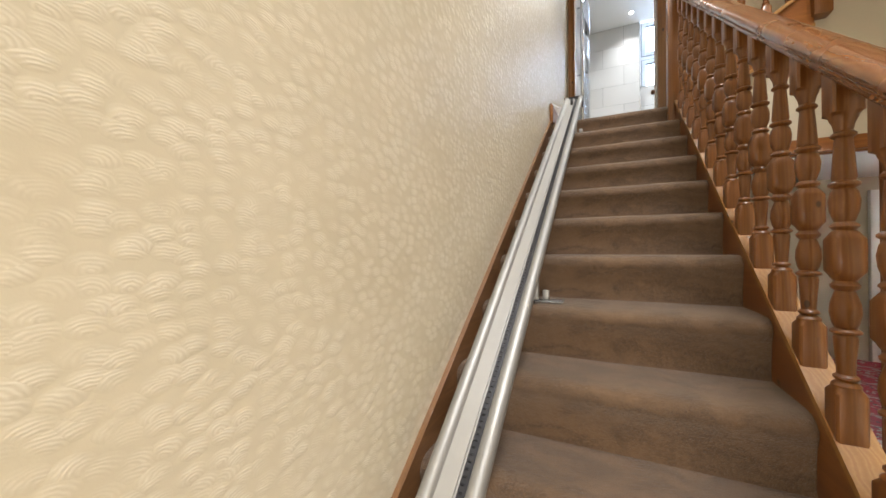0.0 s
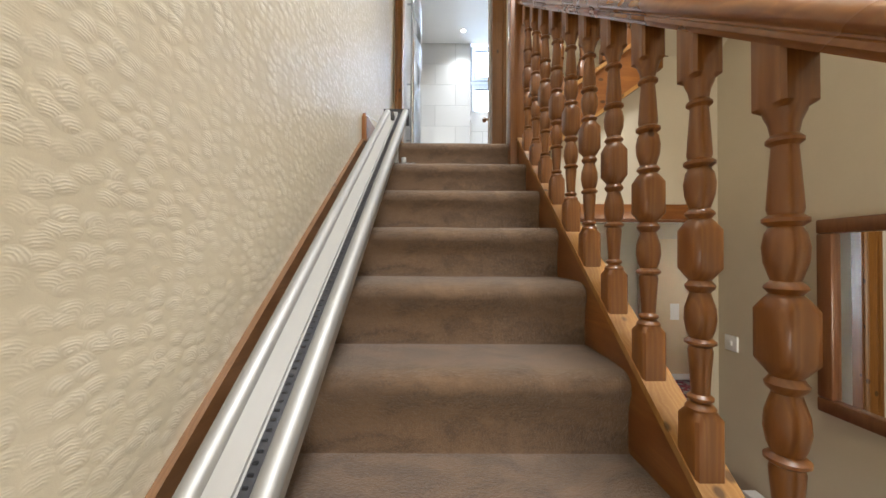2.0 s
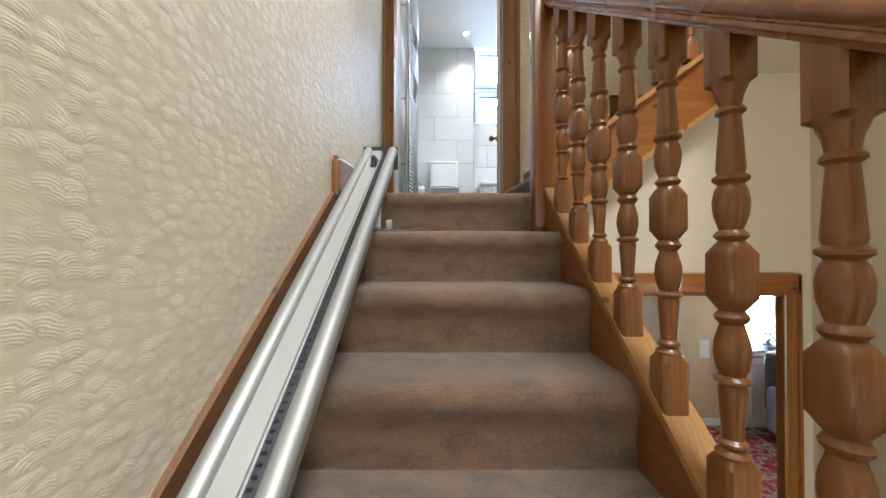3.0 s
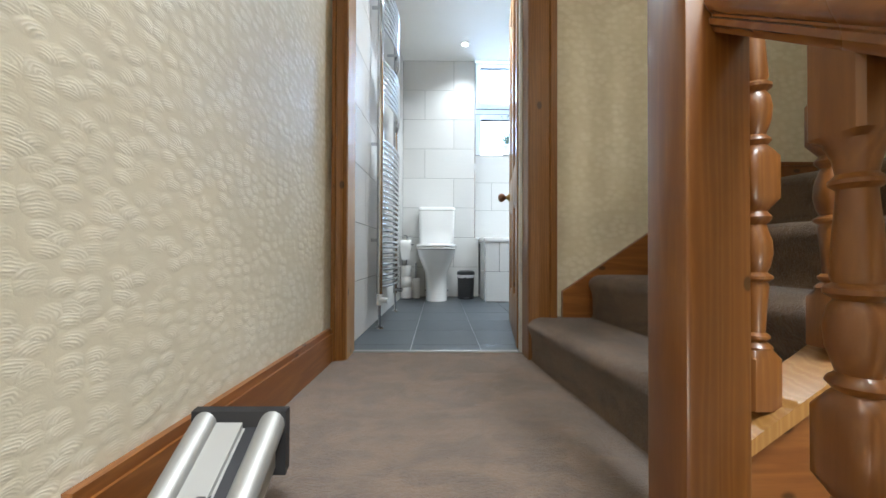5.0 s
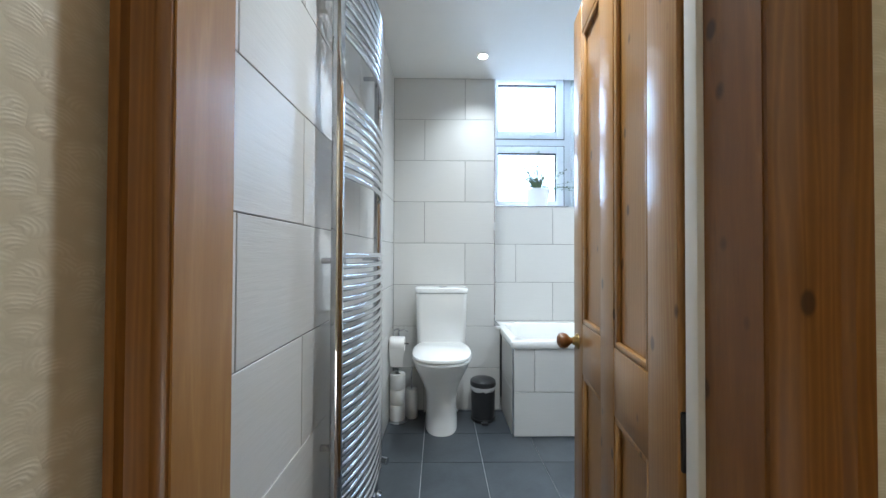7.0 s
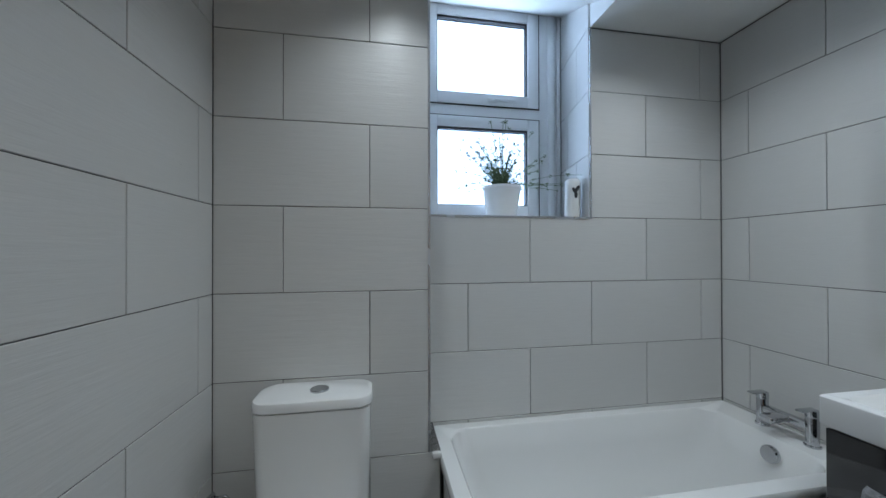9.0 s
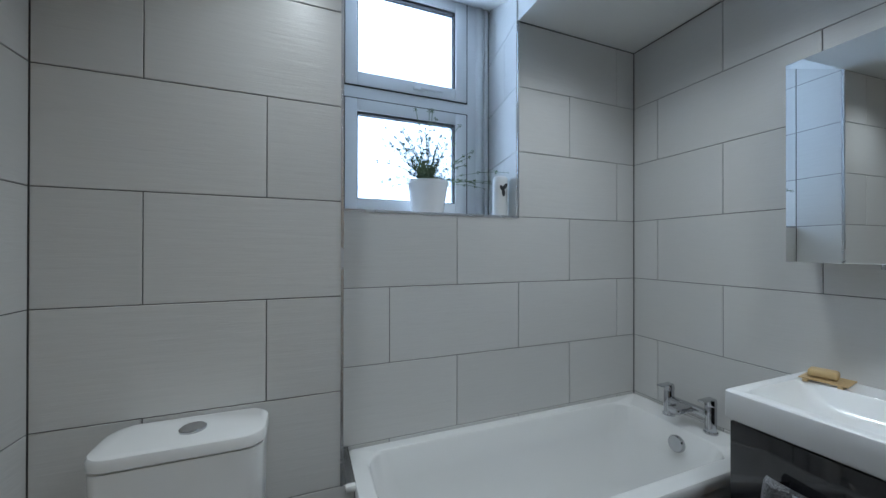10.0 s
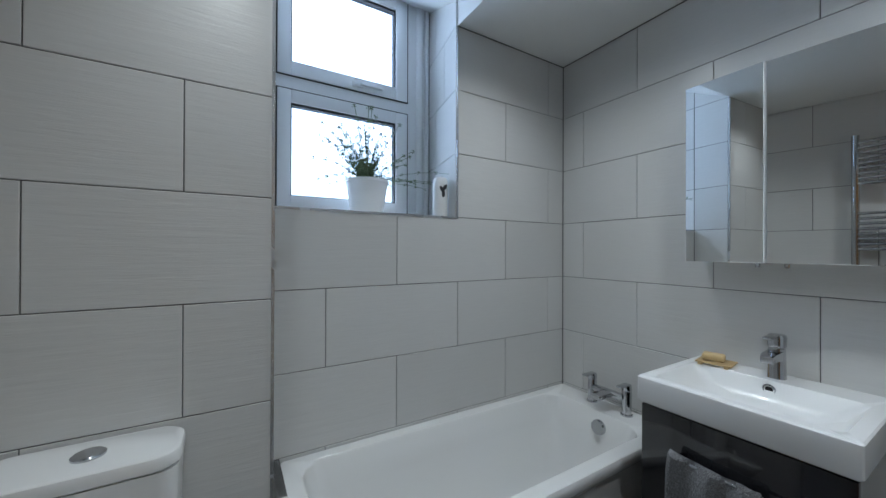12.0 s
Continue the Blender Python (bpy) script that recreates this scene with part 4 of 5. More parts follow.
def sash(z0, z1, p0, p1):
    s = part("sash", boxed(0.803, 0.862, 3.688, 3.75, z0, z1, bevel=0.004), UPVC, win)
    for a, b, c, d in ((1.396, 1.463, z0, z1), (0.862, 1.396, z0, p0), (0.862, 1.396, p1, z1)):
        part("sash_rail", boxed(a, b, 3.688, 3.75, c, d, bevel=0.004), UPVC, s)
    for a, b, c, d in ((0.862, 0.868, p0, p1), (1.388, 1.396, p0, p1), (0.868, 1.388, p0, p0 + 0.005), (0.868, 1.388, p1 - 0.012, p1)):
        part("gasket", boxed(a, b, 3.700, 3.735, c, d), GASKET, s)
    p = part("pane", boxed(0.866, 1.392, 3.716, 3.722, p0 + 0.003, p1 - 0.003), GLASS, s)
    p.visible_shadow = False
    # Black strips stand for the shade in the gaps round the sash.
    for a, b, c, d in ((0.797, 0.803, z0 - 0.005, z1 + 0.005), (1.463, 1.469, z0 - 0.005, z1 + 0.005), (0.803, 1.463, z0 - 0.005, z0), (0.803, 1.463, z1, z1 + 0.005)):
        part("shadow_gap", boxed(a, b, 3.694, 3.70, c, d), GASKET, s)
    return s


sash(1.537, 2.103, 1.603, 2.043)
up = sash(2.172, 2.753, 2.238, 2.668)
bm = bmesh.new()
box(bm, 1.15, 1.21, 3.674, 3.690, 2.190, 2.212, bevel=0.005)
box(bm, 1.19, 1.31, 3.664, 3.678, 2.194, 2.208, bevel=0.005)
part("handle", bm, UPVC, up, "white window handle")
vent = part("trickle_vent", boxed(0.93, 1.33, 3.676, 3.690, 2.715, 2.745, bevel=0.004), UPVC, win)


def fern():
    p = thing("potted_fern", "feathery asparagus fern in a white ceramic pot on the sill", "plant", at=pose(1.185, 3.55, 1.502) @ Matrix.Diagonal((1.08, 1.08, 0.96, 1)))
    bm = bmesh.new()
    lathe(bm, [(0.062, 0.0), (0.068, 0.004), (0.083, 0.10), (0.093, 0.168), (0.097, 0.172), (0.097, 0.186), (0.092, 0.188), (0.087, 0.184), (0.084, 0.16), (0.0, 0.16)], 32)
    part("pot", bm, CERAMIC, p, "white glazed tapered pot")
    bm = bmesh.new()
    lathe(bm, [(0.084, 0.150), (0.0845, 0.163), (0.0, 0.168)], 20)
    part("soil", bm, SOIL, p)
    bm = bmesh.new()
    leaf_spray(bm, (0, 0, 0.165), 44, 0.10, 0.14, 0.0065, 11, 0.10, 10)
    leaf_spray(bm, (0, 0, 0.165), 64, 0.24, 0.36, 0.0056, 37, 0.15, 14)
    leaf_spray(bm, (0, 0, 0.165), 22, 0.40, 0.13, 0.0052, 23, 0.50, 16)
    tagged(part("foliage", bm, LEAF, p, "fine green needle foliage"), kind="stuff")


fern()

fresh = thing("air_freshener", "white plastic air freshener with a dark leaf print", "air freshener", at=pose(1.490, 3.37, 1.502))
bm = bmesh.new()
loft(bm, [[(x * k, y * k, z) for x, y, _ in rounded_rect(-0.036, 0.036, -0.03, 0.03, 0.026, 0)] for z, k in ((0, 0.96), (0.01, 1.0), (0.16, 1.0), (0.185, 0.94), (0.195, 0.7))])
part("body", bm, WHITE_PLASTIC, fresh)
bm = bmesh.new()
for dx, dz, a in ((-0.008, 0.135, 35), (0.008, 0.145, -35), (0.0, 0.115, 0)):
    prof = [(dx + 0.009 * math.cos(t) * math.cos(radians(a)) - 0.018 * math.sin(t) * math.sin(radians(a)), dz + 0.009 * math.cos(t) * math.sin(radians(a)) + 0.018 * math.sin(t) * math.cos(radians(a))) for t in (2 * math.pi * i / 10 for i in range(10))]
    prism(bm, prof, "y", -0.0315, -0.0300)
part("leaf_print", bm, MOTIF, fresh)

# ---- bathroom: toilet ----


def toilet():
    t = thing("toilet", "white close-coupled toilet with the lid down", "toilet", at=pose(0.347, 3.055, 0))
    # local y runs from the wall (0) towards the door (negative)

    def oval(w, y0, y1, z, square=0.35):
        out = []
        for i in range(32):
            a = 2 * math.pi * i / 32
            c, s = math.cos(a), math.sin(a)
            p = 2.0 / (2.0 + square * 2)
            out.append((w * math.copysign(abs(c) ** p, c), (y0 + y1) / 2 + (y1 - y0) / 2 * math.copysign(abs(s) ** p, s), z))
        return out

    bm = bmesh.new()
    loft(bm, [oval(0.103, -0.37, -0.02, 0.0, 0.2), oval(0.102, -0.365, -0.02, 0.06, 0.2), oval(0.096, -0.36, -0.02, 0.17, 0.2), oval(0.106, -0.385, -0.03, 0.26, 0.2), oval(0.142, -0.45, -0.04, 0.36, 0.25), oval(0.170, -0.515, -0.05, 0.435, 0.25), oval(0.176, -0.535, -0.05, 0.470, 0.25)])
    part("pan", bm, CERAMIC, t)
    bm = bmesh.new()
    loft(bm, [oval(0.177, -0.543, -0.09, 0.474, 0.3), oval(0.182, -0.549, -0.09, 0.479, 0.3), oval(0.182, -0.549, -0.09, 0.489, 0.3), oval(0.177, -0.543, -0.09, 0.493, 0.3)])
    part("seat", bm, CERAMIC, t)
    bm = bmesh.new()
    loft(bm, [oval(0.179, -0.545, -0.09, 0.496, 0.3), oval(0.184, -0.551, -0.09, 0.502, 0.3), oval(0.182, -0.549, -0.09, 0.515, 0.3), oval(0.170, -0.535, -0.10, 0.522, 0.3)])
    part("lid", bm, CERAMIC, t)
    bm = bmesh.new()

    def tank(w, d, z, r=0.035):
        return [(x, y, z) for x, y, _ in rounded_rect(-w, w, -d, 0.0, r, 0)]

    loft(bm, [tank(0.160, 0.140, 0.465), tank(0.168, 0.152, 0.50), tank(0.1765, 0.162, 0.852)])
    part("cistern", bm, CERAMIC, t)
    bm = bmesh.new()
    loft(bm, [tank(0.176, 0.162, 0.855, 0.045), tank(0.181, 0.167, 0.859, 0.05), tank(0.182, 0.168, 0.878, 0.05), tank(0.179, 0.165, 0.886, 0.05), tank(0.172, 0.158, 0.889, 0.05)])
    lid = part("cistern_lid", bm, CERAMIC, t)
    bm = bmesh.new()
    lathe(bm, [(0.030, 0.887), (0.030, 0.893), (0.026, 0.896), (0.0, 0.895)], 28, 0.01, -0.08)
    part("flush_button", bm, CHROME, lid, "round chrome flush button")
    for sx in (-0.101, 0.101):
        bm = bmesh.new()
        lathe(bm, [(0.011, 0.0), (0.011, 0.008), (0.0, 0.012)], 12)
        bmesh.ops.transform(bm, matrix=pose(sx, -0.22, 0.09, 0, 90 if sx > 0 else -90, 0), verts=bm.verts)
        part("fixing_cap", bm, CHROME, t)


toilet()


def pedal_bin():
    b = thing("pedal_bin", "small black pedal bin with a white liner edge", "bin", at=pose(0.632, 2.925, 0))
    bm = bmesh.new()
    lathe(bm, [(0.080, 0.0), (0.084, 0.006), (0.084, 0.018), (0.078, 0.022), (0.082, 0.225), (0.082, 0.228)], 30)
    part("body", bm, BLACK, b)
    bm = bmesh.new()
    lathe(bm, [(0.0835, 0.205 + 0.0), (0.0865, 0.212), (0.0865, 0.228), (0.083, 0.233)], 30)
    for v in bm.verts:
        if v.co.z < 0.22:
            v.co.z += 0.012 * noise.noise(v.co * 40)
    part("liner", bm, LINER, b, "crumpled white bin liner edge")
    bm = bmesh.new()
    lathe(bm, [(0.087, 0.232), (0.088, 0.245), (0.085, 0.262), (0.070, 0.272), (0.03, 0.277), (0.0, 0.278)], 30)
    part("lid", bm, BLACK, b)
    part("pedal", boxed(-0.022, 0.022, -0.115, -0.075, 0.006, 0.016, bevel=0.004), BLACK, b)


pedal_bin()


def roll_mesh(bm, x, y, z, axis, length=0.10, r=0.052):
    made = bmesh.new()
    lathe(made, [(0.02, 0.002), (r - 0.003, 0.0), (r, 0.004), (r, length - 0.004), (r - 0.003, length), (0.02, length - 0.002), (0.02, 0.004)], 26)
    turn = {"z": pose(x, y, z), "x": pose(x, y, z, 0, 90, 0)}[axis]
    bmesh.ops.transform(made, matrix=turn, verts=made.verts)
    me = bpy.data.meshes.new("tmp")
    made.to_mesh(me)
    made.free()
    bm.from_mesh(me)
    bpy.data.meshes.remove(me)
    return bm


stand = thing("toilet_roll_stand", "chrome toilet roll stand holding spare rolls", "toilet roll stand", at=pose(0.052, 2.90, 0))
bm = bmesh.new()
lathe(bm, [(0.070, 0.0), (0.072, 0.006), (0.066, 0.012), (0.0, 0.014)], 28)
part("base", bm, CHROME, stand)
bm = bmesh.new()
tube(bm, [(0, 0.055, 0.01), (0, 0.055, 0.585), (0, 0.045, 0.605), (0, 0.02, 0.61), (-0.02, -0.02, 0.61)], 0.006)
tube(bm, [(-0.075, -0.02, 0.52), (0.075, -0.02, 0.52)], 0.005)
tube(bm, [(0, 0.055, 0.52), (0.0, -0.02, 0.52)], 0.005)
tube(bm, [(0.0, 0.05, 0.59), (0.04, 0.03, 0.605), (0.065, 0.02, 0.59)], 0.004)
part("pole", bm, CHROME, stand)
for k in range(3):
    r = thing("toilet_roll", "white paper roll stacked on the stand", "toilet roll", "rolls on the stand", at=pose(0.052, 2.90, 0.013 + 0.102 * k))
    part("paper", roll_mesh(bmesh.new(), 0, 0, 0, "z"), PAPER, r)
hung = thing("toilet_roll", "white paper roll hanging with a loose sheet", "toilet roll", "rolls on the stand", at=pose(0.052, 2.88, 0.518))
bm = roll_mesh(bmesh.new(), -0.05, 0, -0.0, "x", 0.10, 0.05)
part("paper", bm, PAPER, hung)
bm = bmesh.new()
rows = []
for i in range(7):
    f = i / 6
    rows.append([(-0.05 + 0.010 * f, -0.0505 + 0.006 * f, -0.02 - 0.12 * f), (0.05 - 0.012 * f, -0.0505 + 0.006 * f, -0.02 - 0.12 * f), (0.05 - 0.012 * f, -0.0497 + 0.006 * f, -0.02 - 0.12 * f), (-0.05 + 0.010 * f, -0.0497 + 0.006 * f, -0.02 - 0.12 * f)])
loft(bm, rows)
part("loose_sheet", bm, PAPER, hung)

brush = thing("toilet_brush", "white toilet brush pot beside the toilet", "toilet brush", at=pose(0.142, 2.955, 0))
bm = bmesh.new()
lathe(bm, [(0.040, 0.0), (0.043, 0.004), (0.041, 0.19), (0.037, 0.195), (0.030, 0.192)], 22)
part("pot", bm, WHITE_PLASTIC, brush)
bm = bmesh.new()
tube(bm, [(0, 0, 0.18), (0, 0.004, 0.33), (0, 0.005, 0.34)], 0.006)
part("handle", bm, CHROME, brush)

# ---- bathroom: bath ----
BX0, BF, RIM = 0.772, 2.665, 0.588


def bath():
    b = thing("bathtub", "white rectangular bathtub with tiled side panels", "bathtub")
    x0, x1, y0, y1 = BX0, BX1 - 0.001, BF, BY1 - 0.001
    bm = bmesh.new()

    def ring(ix0, ix1, iy0, iy1, r, z):
        return rounded_rect(x0 + ix0, x1 - ix1, y0 + iy0, y1 - iy1, r, z, 6)

    loft(bm, [ring(0.004, 0, 0.004, 0, 0.012, RIM - 0.045), ring(0.0, 0, 0.0, 0, 0.014, RIM - 0.038), ring(0, 0, 0, 0, 0.014, RIM - 0.008), ring(0.006, 0.002, 0.006, 0.002, 0.014, RIM),
              ring(0.055, 0.135, 0.060, 0.045, 0.075, RIM), ring(0.064, 0.143, 0.068, 0.052, 0.075, RIM - 0.008), ring(0.085, 0.160, 0.080, 0.064, 0.09, RIM - 0.12), ring(0.150, 0.185, 0.105, 0.09, 0.11, RIM - 0.36), ring(0.20, 0.21, 0.14, 0.12, 0.11, RIM - 0.405), ring(0.30, 0.26, 0.19, 0.17, 0.09, RIM - 0.41)], cap=False)
    low = [v for v in bm.verts if v.co.z < RIM - 0.4095]
    bm.faces.new(low)
    bmesh.ops.recalc_face_normals(bm, faces=bm.faces)
    for f in bm.faces:
        if f.calc_center_median().z < RIM - 0.3 and abs(f.normal.z) > 0.9 and f.normal.z < 0:
            bmesh.ops.reverse_faces(bm, faces=bm.faces)
            break
    part("tub", bm, ACRYLIC, b)
    part("side_frame", boxed(x0 + 0.022, x1, y0 + 0.022, y0 + 0.04, 0, RIM - 0.04), GROUT, b)
    part("end_frame", boxed(x0 + 0.022, x0 + 0.04, y0 + 0.022, BOX_Y, 0, RIM - 0.04), GROUT, b)
    for a, c, z0, z1 in ((x0 + 0.012, x0 + 0.145, 0.276, 0.545), (x0 + 0.149, x0 + 0.745, 0.276, 0.545), (x0 + 0.749, x1, 0.276, 0.545), (x0 + 0.012, x0 + 0.44, 0.004, 0.272), (x0 + 0.444, x0 + 1.04, 0.004, 0.272), (x0 + 1.044, x1, 0.004, 0.272)):
        part("tile", boxed(a, c, y0 + 0.012, y0 + 0.022, z0, z1, bevel=0.001, segments=1), TILE, b)
    for z0, z1 in ((0.276, 0.545), (0.004, 0.272)):
        part("tile", boxed(x0 + 0.012, x0 + 0.022, y0 + 0.026, BOX_Y - 0.002, z0, z1, bevel=0.001, segments=1), TILE, b)
    part("corner_trim", boxed(x0 + 0.009, x0 + 0.020, y0 + 0.009, y0 + 0.020, 0, 0.545), SILVER_TRIM, b, "dark metal corner trim")
    part("sealant_bead", boxed(x0 - 0.03, x0 + 0.004, BOX_Y - 0.012, BY1 - 0.002, RIM - 0.01, RIM + 0.012, bevel=0.005), ACRYLIC, b)
    # overflow and waste
    bm = bmesh.new()
    lathe(bm, [(0.034, 0.0), (0.034, 0.012), (0.030, 0.018), (0.0, 0.019)], 28)
    bmesh.ops.transform(bm, matrix=pose(x1 - 0.155, 2.935, RIM - 0.062, 0, -84, 0), verts=bm.verts)
    part("overflow_cover", bm, CHROME, b, "round chrome overflow cover")


bath()


def bath_tap():
    t = thing("bath_mixer_tap", "chrome two-handled bath mixer tap", "tap", at=pose(2.192, 2.95, RIM + 0.001))
    for sy in (-0.09, 0.09):
        bm = bmesh.new()
        lathe(bm, [(0.026, 0.0), (0.026, 0.006), (0.021, 0.010), (0.021, 0.110), (0.019, 0.115), (0.016, 0.124), (0.0, 0.126)], 24, 0, sy)
        pil = part("pillar", bm, CHROME, t)
        bm = bmesh.new()
        lathe(bm, [(0.021, 0.114), (0.0225, 0.120), (0.021, 0.140), (0.0, 0.145)], 20, 0, sy)
        box(bm, -0.065, 0.012, sy - 0.014, sy + 0.014, 0.136, 0.145, bevel=0.004)
        part("lever", bm, CHROME, pil)
    bm = bmesh.new()
    box(bm, -0.018, 0.018, -0.085, 0.085, 0.056, 0.088, bevel=0.010, segments=3)
    box(bm, -0.105, 0.0, -0.026, 0.026, 0.058, 0.086, bevel=0.009, segments=3)
    part("spout", bm, CHROME, t)


bath_tap()

# ---- bathroom: vanity, basin, cabinet ----
VX, VY0, VY1, VTOP = 1.812, 2.088, 2.592, 0.925


def vanity():
    v = thing("vanity_unit", "gloss anthracite vanity unit under the basin", "vanity unit")
    part("body", boxed(VX + 0.045, BX1, VY0 + 0.012, VY1 - 0.012, 0.0, VTOP - 0.088), ANTHRACITE, v)
    f = part("drawer", boxed(VX + 0.012, VX + 0.044, VY0 + 0.010, VY1 - 0.010, 0.43, VTOP - 0.094, bevel=0.003), ANTHRACITE, v)
    bm = bmesh.new()
    tube(bm, [(VX + 0.012, VY0 + 0.10, 0.715), (VX - 0.022, VY0 + 0.10, 0.715), (VX - 0.022, VY1 - 0.135, 0.715), (VX + 0.012, VY1 - 0.135, 0.715)], 0.006)
    part("handle", bm, CHROME, f, "chrome bar handle")
    f = part("drawer", boxed(VX + 0.012, VX + 0.044, VY0 + 0.010, VY1 - 0.010, 0.05, 0.424, bevel=0.003), ANTHRACITE, v)
    bm = bmesh.new()
    tube(bm, [(VX + 0.012, VY0 + 0.10, 0.33), (VX - 0.022, VY0 + 0.10, 0.33), (VX - 0.022, VY1 - 0.10, 0.33), (VX + 0.012, VY1 - 0.10, 0.33)], 0.006)
    part("handle", bm, CHROME, f, "chrome bar handle")


vanity()


def basin():
    b = thing("basin", "white rectangular ceramic basin on the vanity", "basin")
    x0, x1, y0, y1, z = VX, BX1 - 0.001, VY0, VY1, VTOP
    bm = bmesh.new()

    def ring(a, c, d, e, r, zz):
        return rounded_rect(x0 + a, x1 - c, y0 + d, y1 - e, r, zz, 5)

    loft(bm, [ring(0.004, 0, 0.004, 0.004, 0.008, z - 0.086), ring(0, 0, 0, 0, 0.008, z - 0.080), ring(0, 0, 0, 0, 0.008, z - 0.004), ring(0.004, 0.002, 0.004, 0.004, 0.008, z),
              ring(0.032, 0.115, 0.034, 0.034, 0.03, z), ring(0.038, 0.120, 0.040, 0.040, 0.03, z - 0.006), ring(0.055, 0.128, 0.075, 0.075, 0.04, z - 0.05), ring(0.085, 0.15, 0.13, 0.13, 0.05, z - 0.072), ring(0.15, 0.19, 0.20, 0.20, 0.03, z - 0.078)], cap=False)
    bm.faces.new([v for v in bm.verts if abs(v.co.z - (z - 0.078)) < 1e-5 and v.co.x > x0 + 0.14 and v.co.x < x1 - 0.18])
    bmesh.ops.recalc_face_normals(bm, faces=bm.faces)
    part("bowl", bm, CERAMIC, b)
    bm = bmesh.new()
    for r0, r1 in ((0.013, 0.018),):
        n = 24
        rings = [[(0.0, r0 * math.cos(a), r0 * math.sin(a)) for a in (2 * math.pi * k / n for k in range(n))], [(-0.004, (r0 + r1) / 2 * math.cos(a), (r0 + r1) / 2 * math.sin(a)) for a in (2 * math.pi * k / n for k in range(n))], [(0.001, r1 * math.cos(a), r1 * math.sin(a)) for a in (2 * math.pi * k / n for k in range(n))]]
        loft(bm, rings, cap=False)
    bmesh.ops.transform(bm, matrix=pose(x1 - 0.124, (y0 + y1) / 2, z - 0.028, 0, -12, 0), verts=bm.verts)
    part("overflow_ring", bm, CHROME, b, "chrome overflow ring")
    # Black disc standing for the shade inside the overflow hole.
    bm = bmesh.new()
    lathe(bm, [(0.010, 0.0), (0.010, 0.002), (0.0, 0.002)], 20)
    bmesh.ops.transform(bm, matrix=pose(x1 - 0.1235, (y0 + y1) / 2, z - 0.028, 0, -102, 0), verts=bm.verts)
    part("overflow_hole", bm, GASKET, b)


basin()


def basin_tap():
    t = thing("basin_mixer_tap", "chrome single-lever basin mixer tap", "tap", at=pose(BX1 - 0.062, 2.338, VTOP))
    bm = bmesh.new()
    loft(bm, [rounded_rect(-0.024, 0.024, -0.024, 0.024, 0.018, 0.0), rounded_rect(-0.023, 0.023, -0.023, 0.023, 0.018, 0.004), rounded_rect(-0.021, 0.021, -0.021, 0.021, 0.016, 0.10)])
    part("body", bm, CHROME, t)
    bm = bmesh.new()
    loft(bm, [[(-0.005, y, z) for y, z in ((-0.020, 0.062), (0.020, 0.062), (0.020, 0.092), (-0.020, 0.092))], [(-0.075, y, z) for y, z in ((-0.018, 0.066), (0.018, 0.066), (0.018, 0.088), (-0.018, 0.088))], [(-0.092, y, z) for y, z in ((-0.016, 0.062), (0.016, 0.062), (0.016, 0.082), (-0.016, 0.082))]])
    part("spout", bm, CHROME, t)
    bm = bmesh.new()
    loft(bm, [rounded_rect(-0.022, 0.024, -0.022, 0.022, 0.016, 0.104), rounded_rect(-0.024, 0.024, -0.023, 0.023, 0.016, 0.136), rounded_rect(-0.022, 0.020, -0.020, 0.020, 0.014, 0.144)])
    box(bm, -0.085, -0.01, -0.013, 0.013, 0.137, 0.145, bevel=0.003)
    part("lever", bm, CHROME, t)


basin_tap()

dish = thing("soap_dish", "slatted bamboo soap dish", "soap dish", at=pose(BX1 - 0.075, 2.505, VTOP + 0.0005, 0, 0, 8))
for k in range(5):
    part("slat", boxed(-0.048 + 0.0205 * k, -0.035 + 0.0205 * k, -0.055, 0.055, 0.007, 0.012, bevel=0.0015), BAMBOO, dish)
for yy in (-0.045, 0.033):
    part("runner", boxed(-0.05, 0.05, yy, yy + 0.012, 0.0, 0.007), BAMBOO, dish)
soap = solid("soap_bar", boxed(-0.026, 0.026, -0.034, 0.034, 0.0, 0.026, bevel=0.008, segments=3), SOAP, "worn honey-coloured bar of soap on the dish", "soap")
soap.matrix_basis = pose(BX1 - 0.078, 2.512, VTOP + 0.013, 0, 0, 14)


def hand_towel():
    """A terry towel folded over the drawer handle."""
    t = thing("hand_towel", "dark grey terry hand towel hung over the drawer handle", "towel")
    bm = bmesh.new()
    xh = VX - 0.022
    rows = []
    cols = 18
    ya, yb = VY1 - 0.118, VY1 - 0.335
    path = [(0.016, -0.40), (0.017, -0.30), (0.016, -0.20), (0.014, -0.10), (0.012, -0.03), (0.008, 0.006), (0.0, 0.014), (-0.010, 0.006), (-0.015, -0.03), (-0.018, -0.12), (-0.020, -0.24), (-0.021, -0.36), (-0.021, -0.44)]
    for k, (dx, dz) in enumerate(path):
        row = []
        for i in range(cols + 1):
            f = i / cols
            w = 0.009 * math.sin(f * 15 + 0.5 * k) + 0.012 * noise.noise(Vector((f * 7, k * 0.5, 2)))
            drop = -0.012 * math.sin(f * 3.0) - 0.02 * f if 3 < k < 9 else 0.0
            row.append((xh + dx + (w if dx < 0 else w * 0.3 - 0.002) , ya + (yb - ya) * f, 0.717 + dz + 0.003 + drop * 0.4))
        rows.append(row)
    verts = [[bm.verts.new(p) for p in row] for row in rows]
    for a, b in zip(verts, verts[1:]):
        for i in range(cols):
            bm.faces.new((a[i], a[i + 1], b[i + 1], b[i]))
    ob = part("cloth", bm, TOWEL, t)
    mod = ob.modifiers.new("thickness", "SOLIDIFY")
    mod.thickness, mod.offset = 0.008, 0.0
    return t


hand_towel()


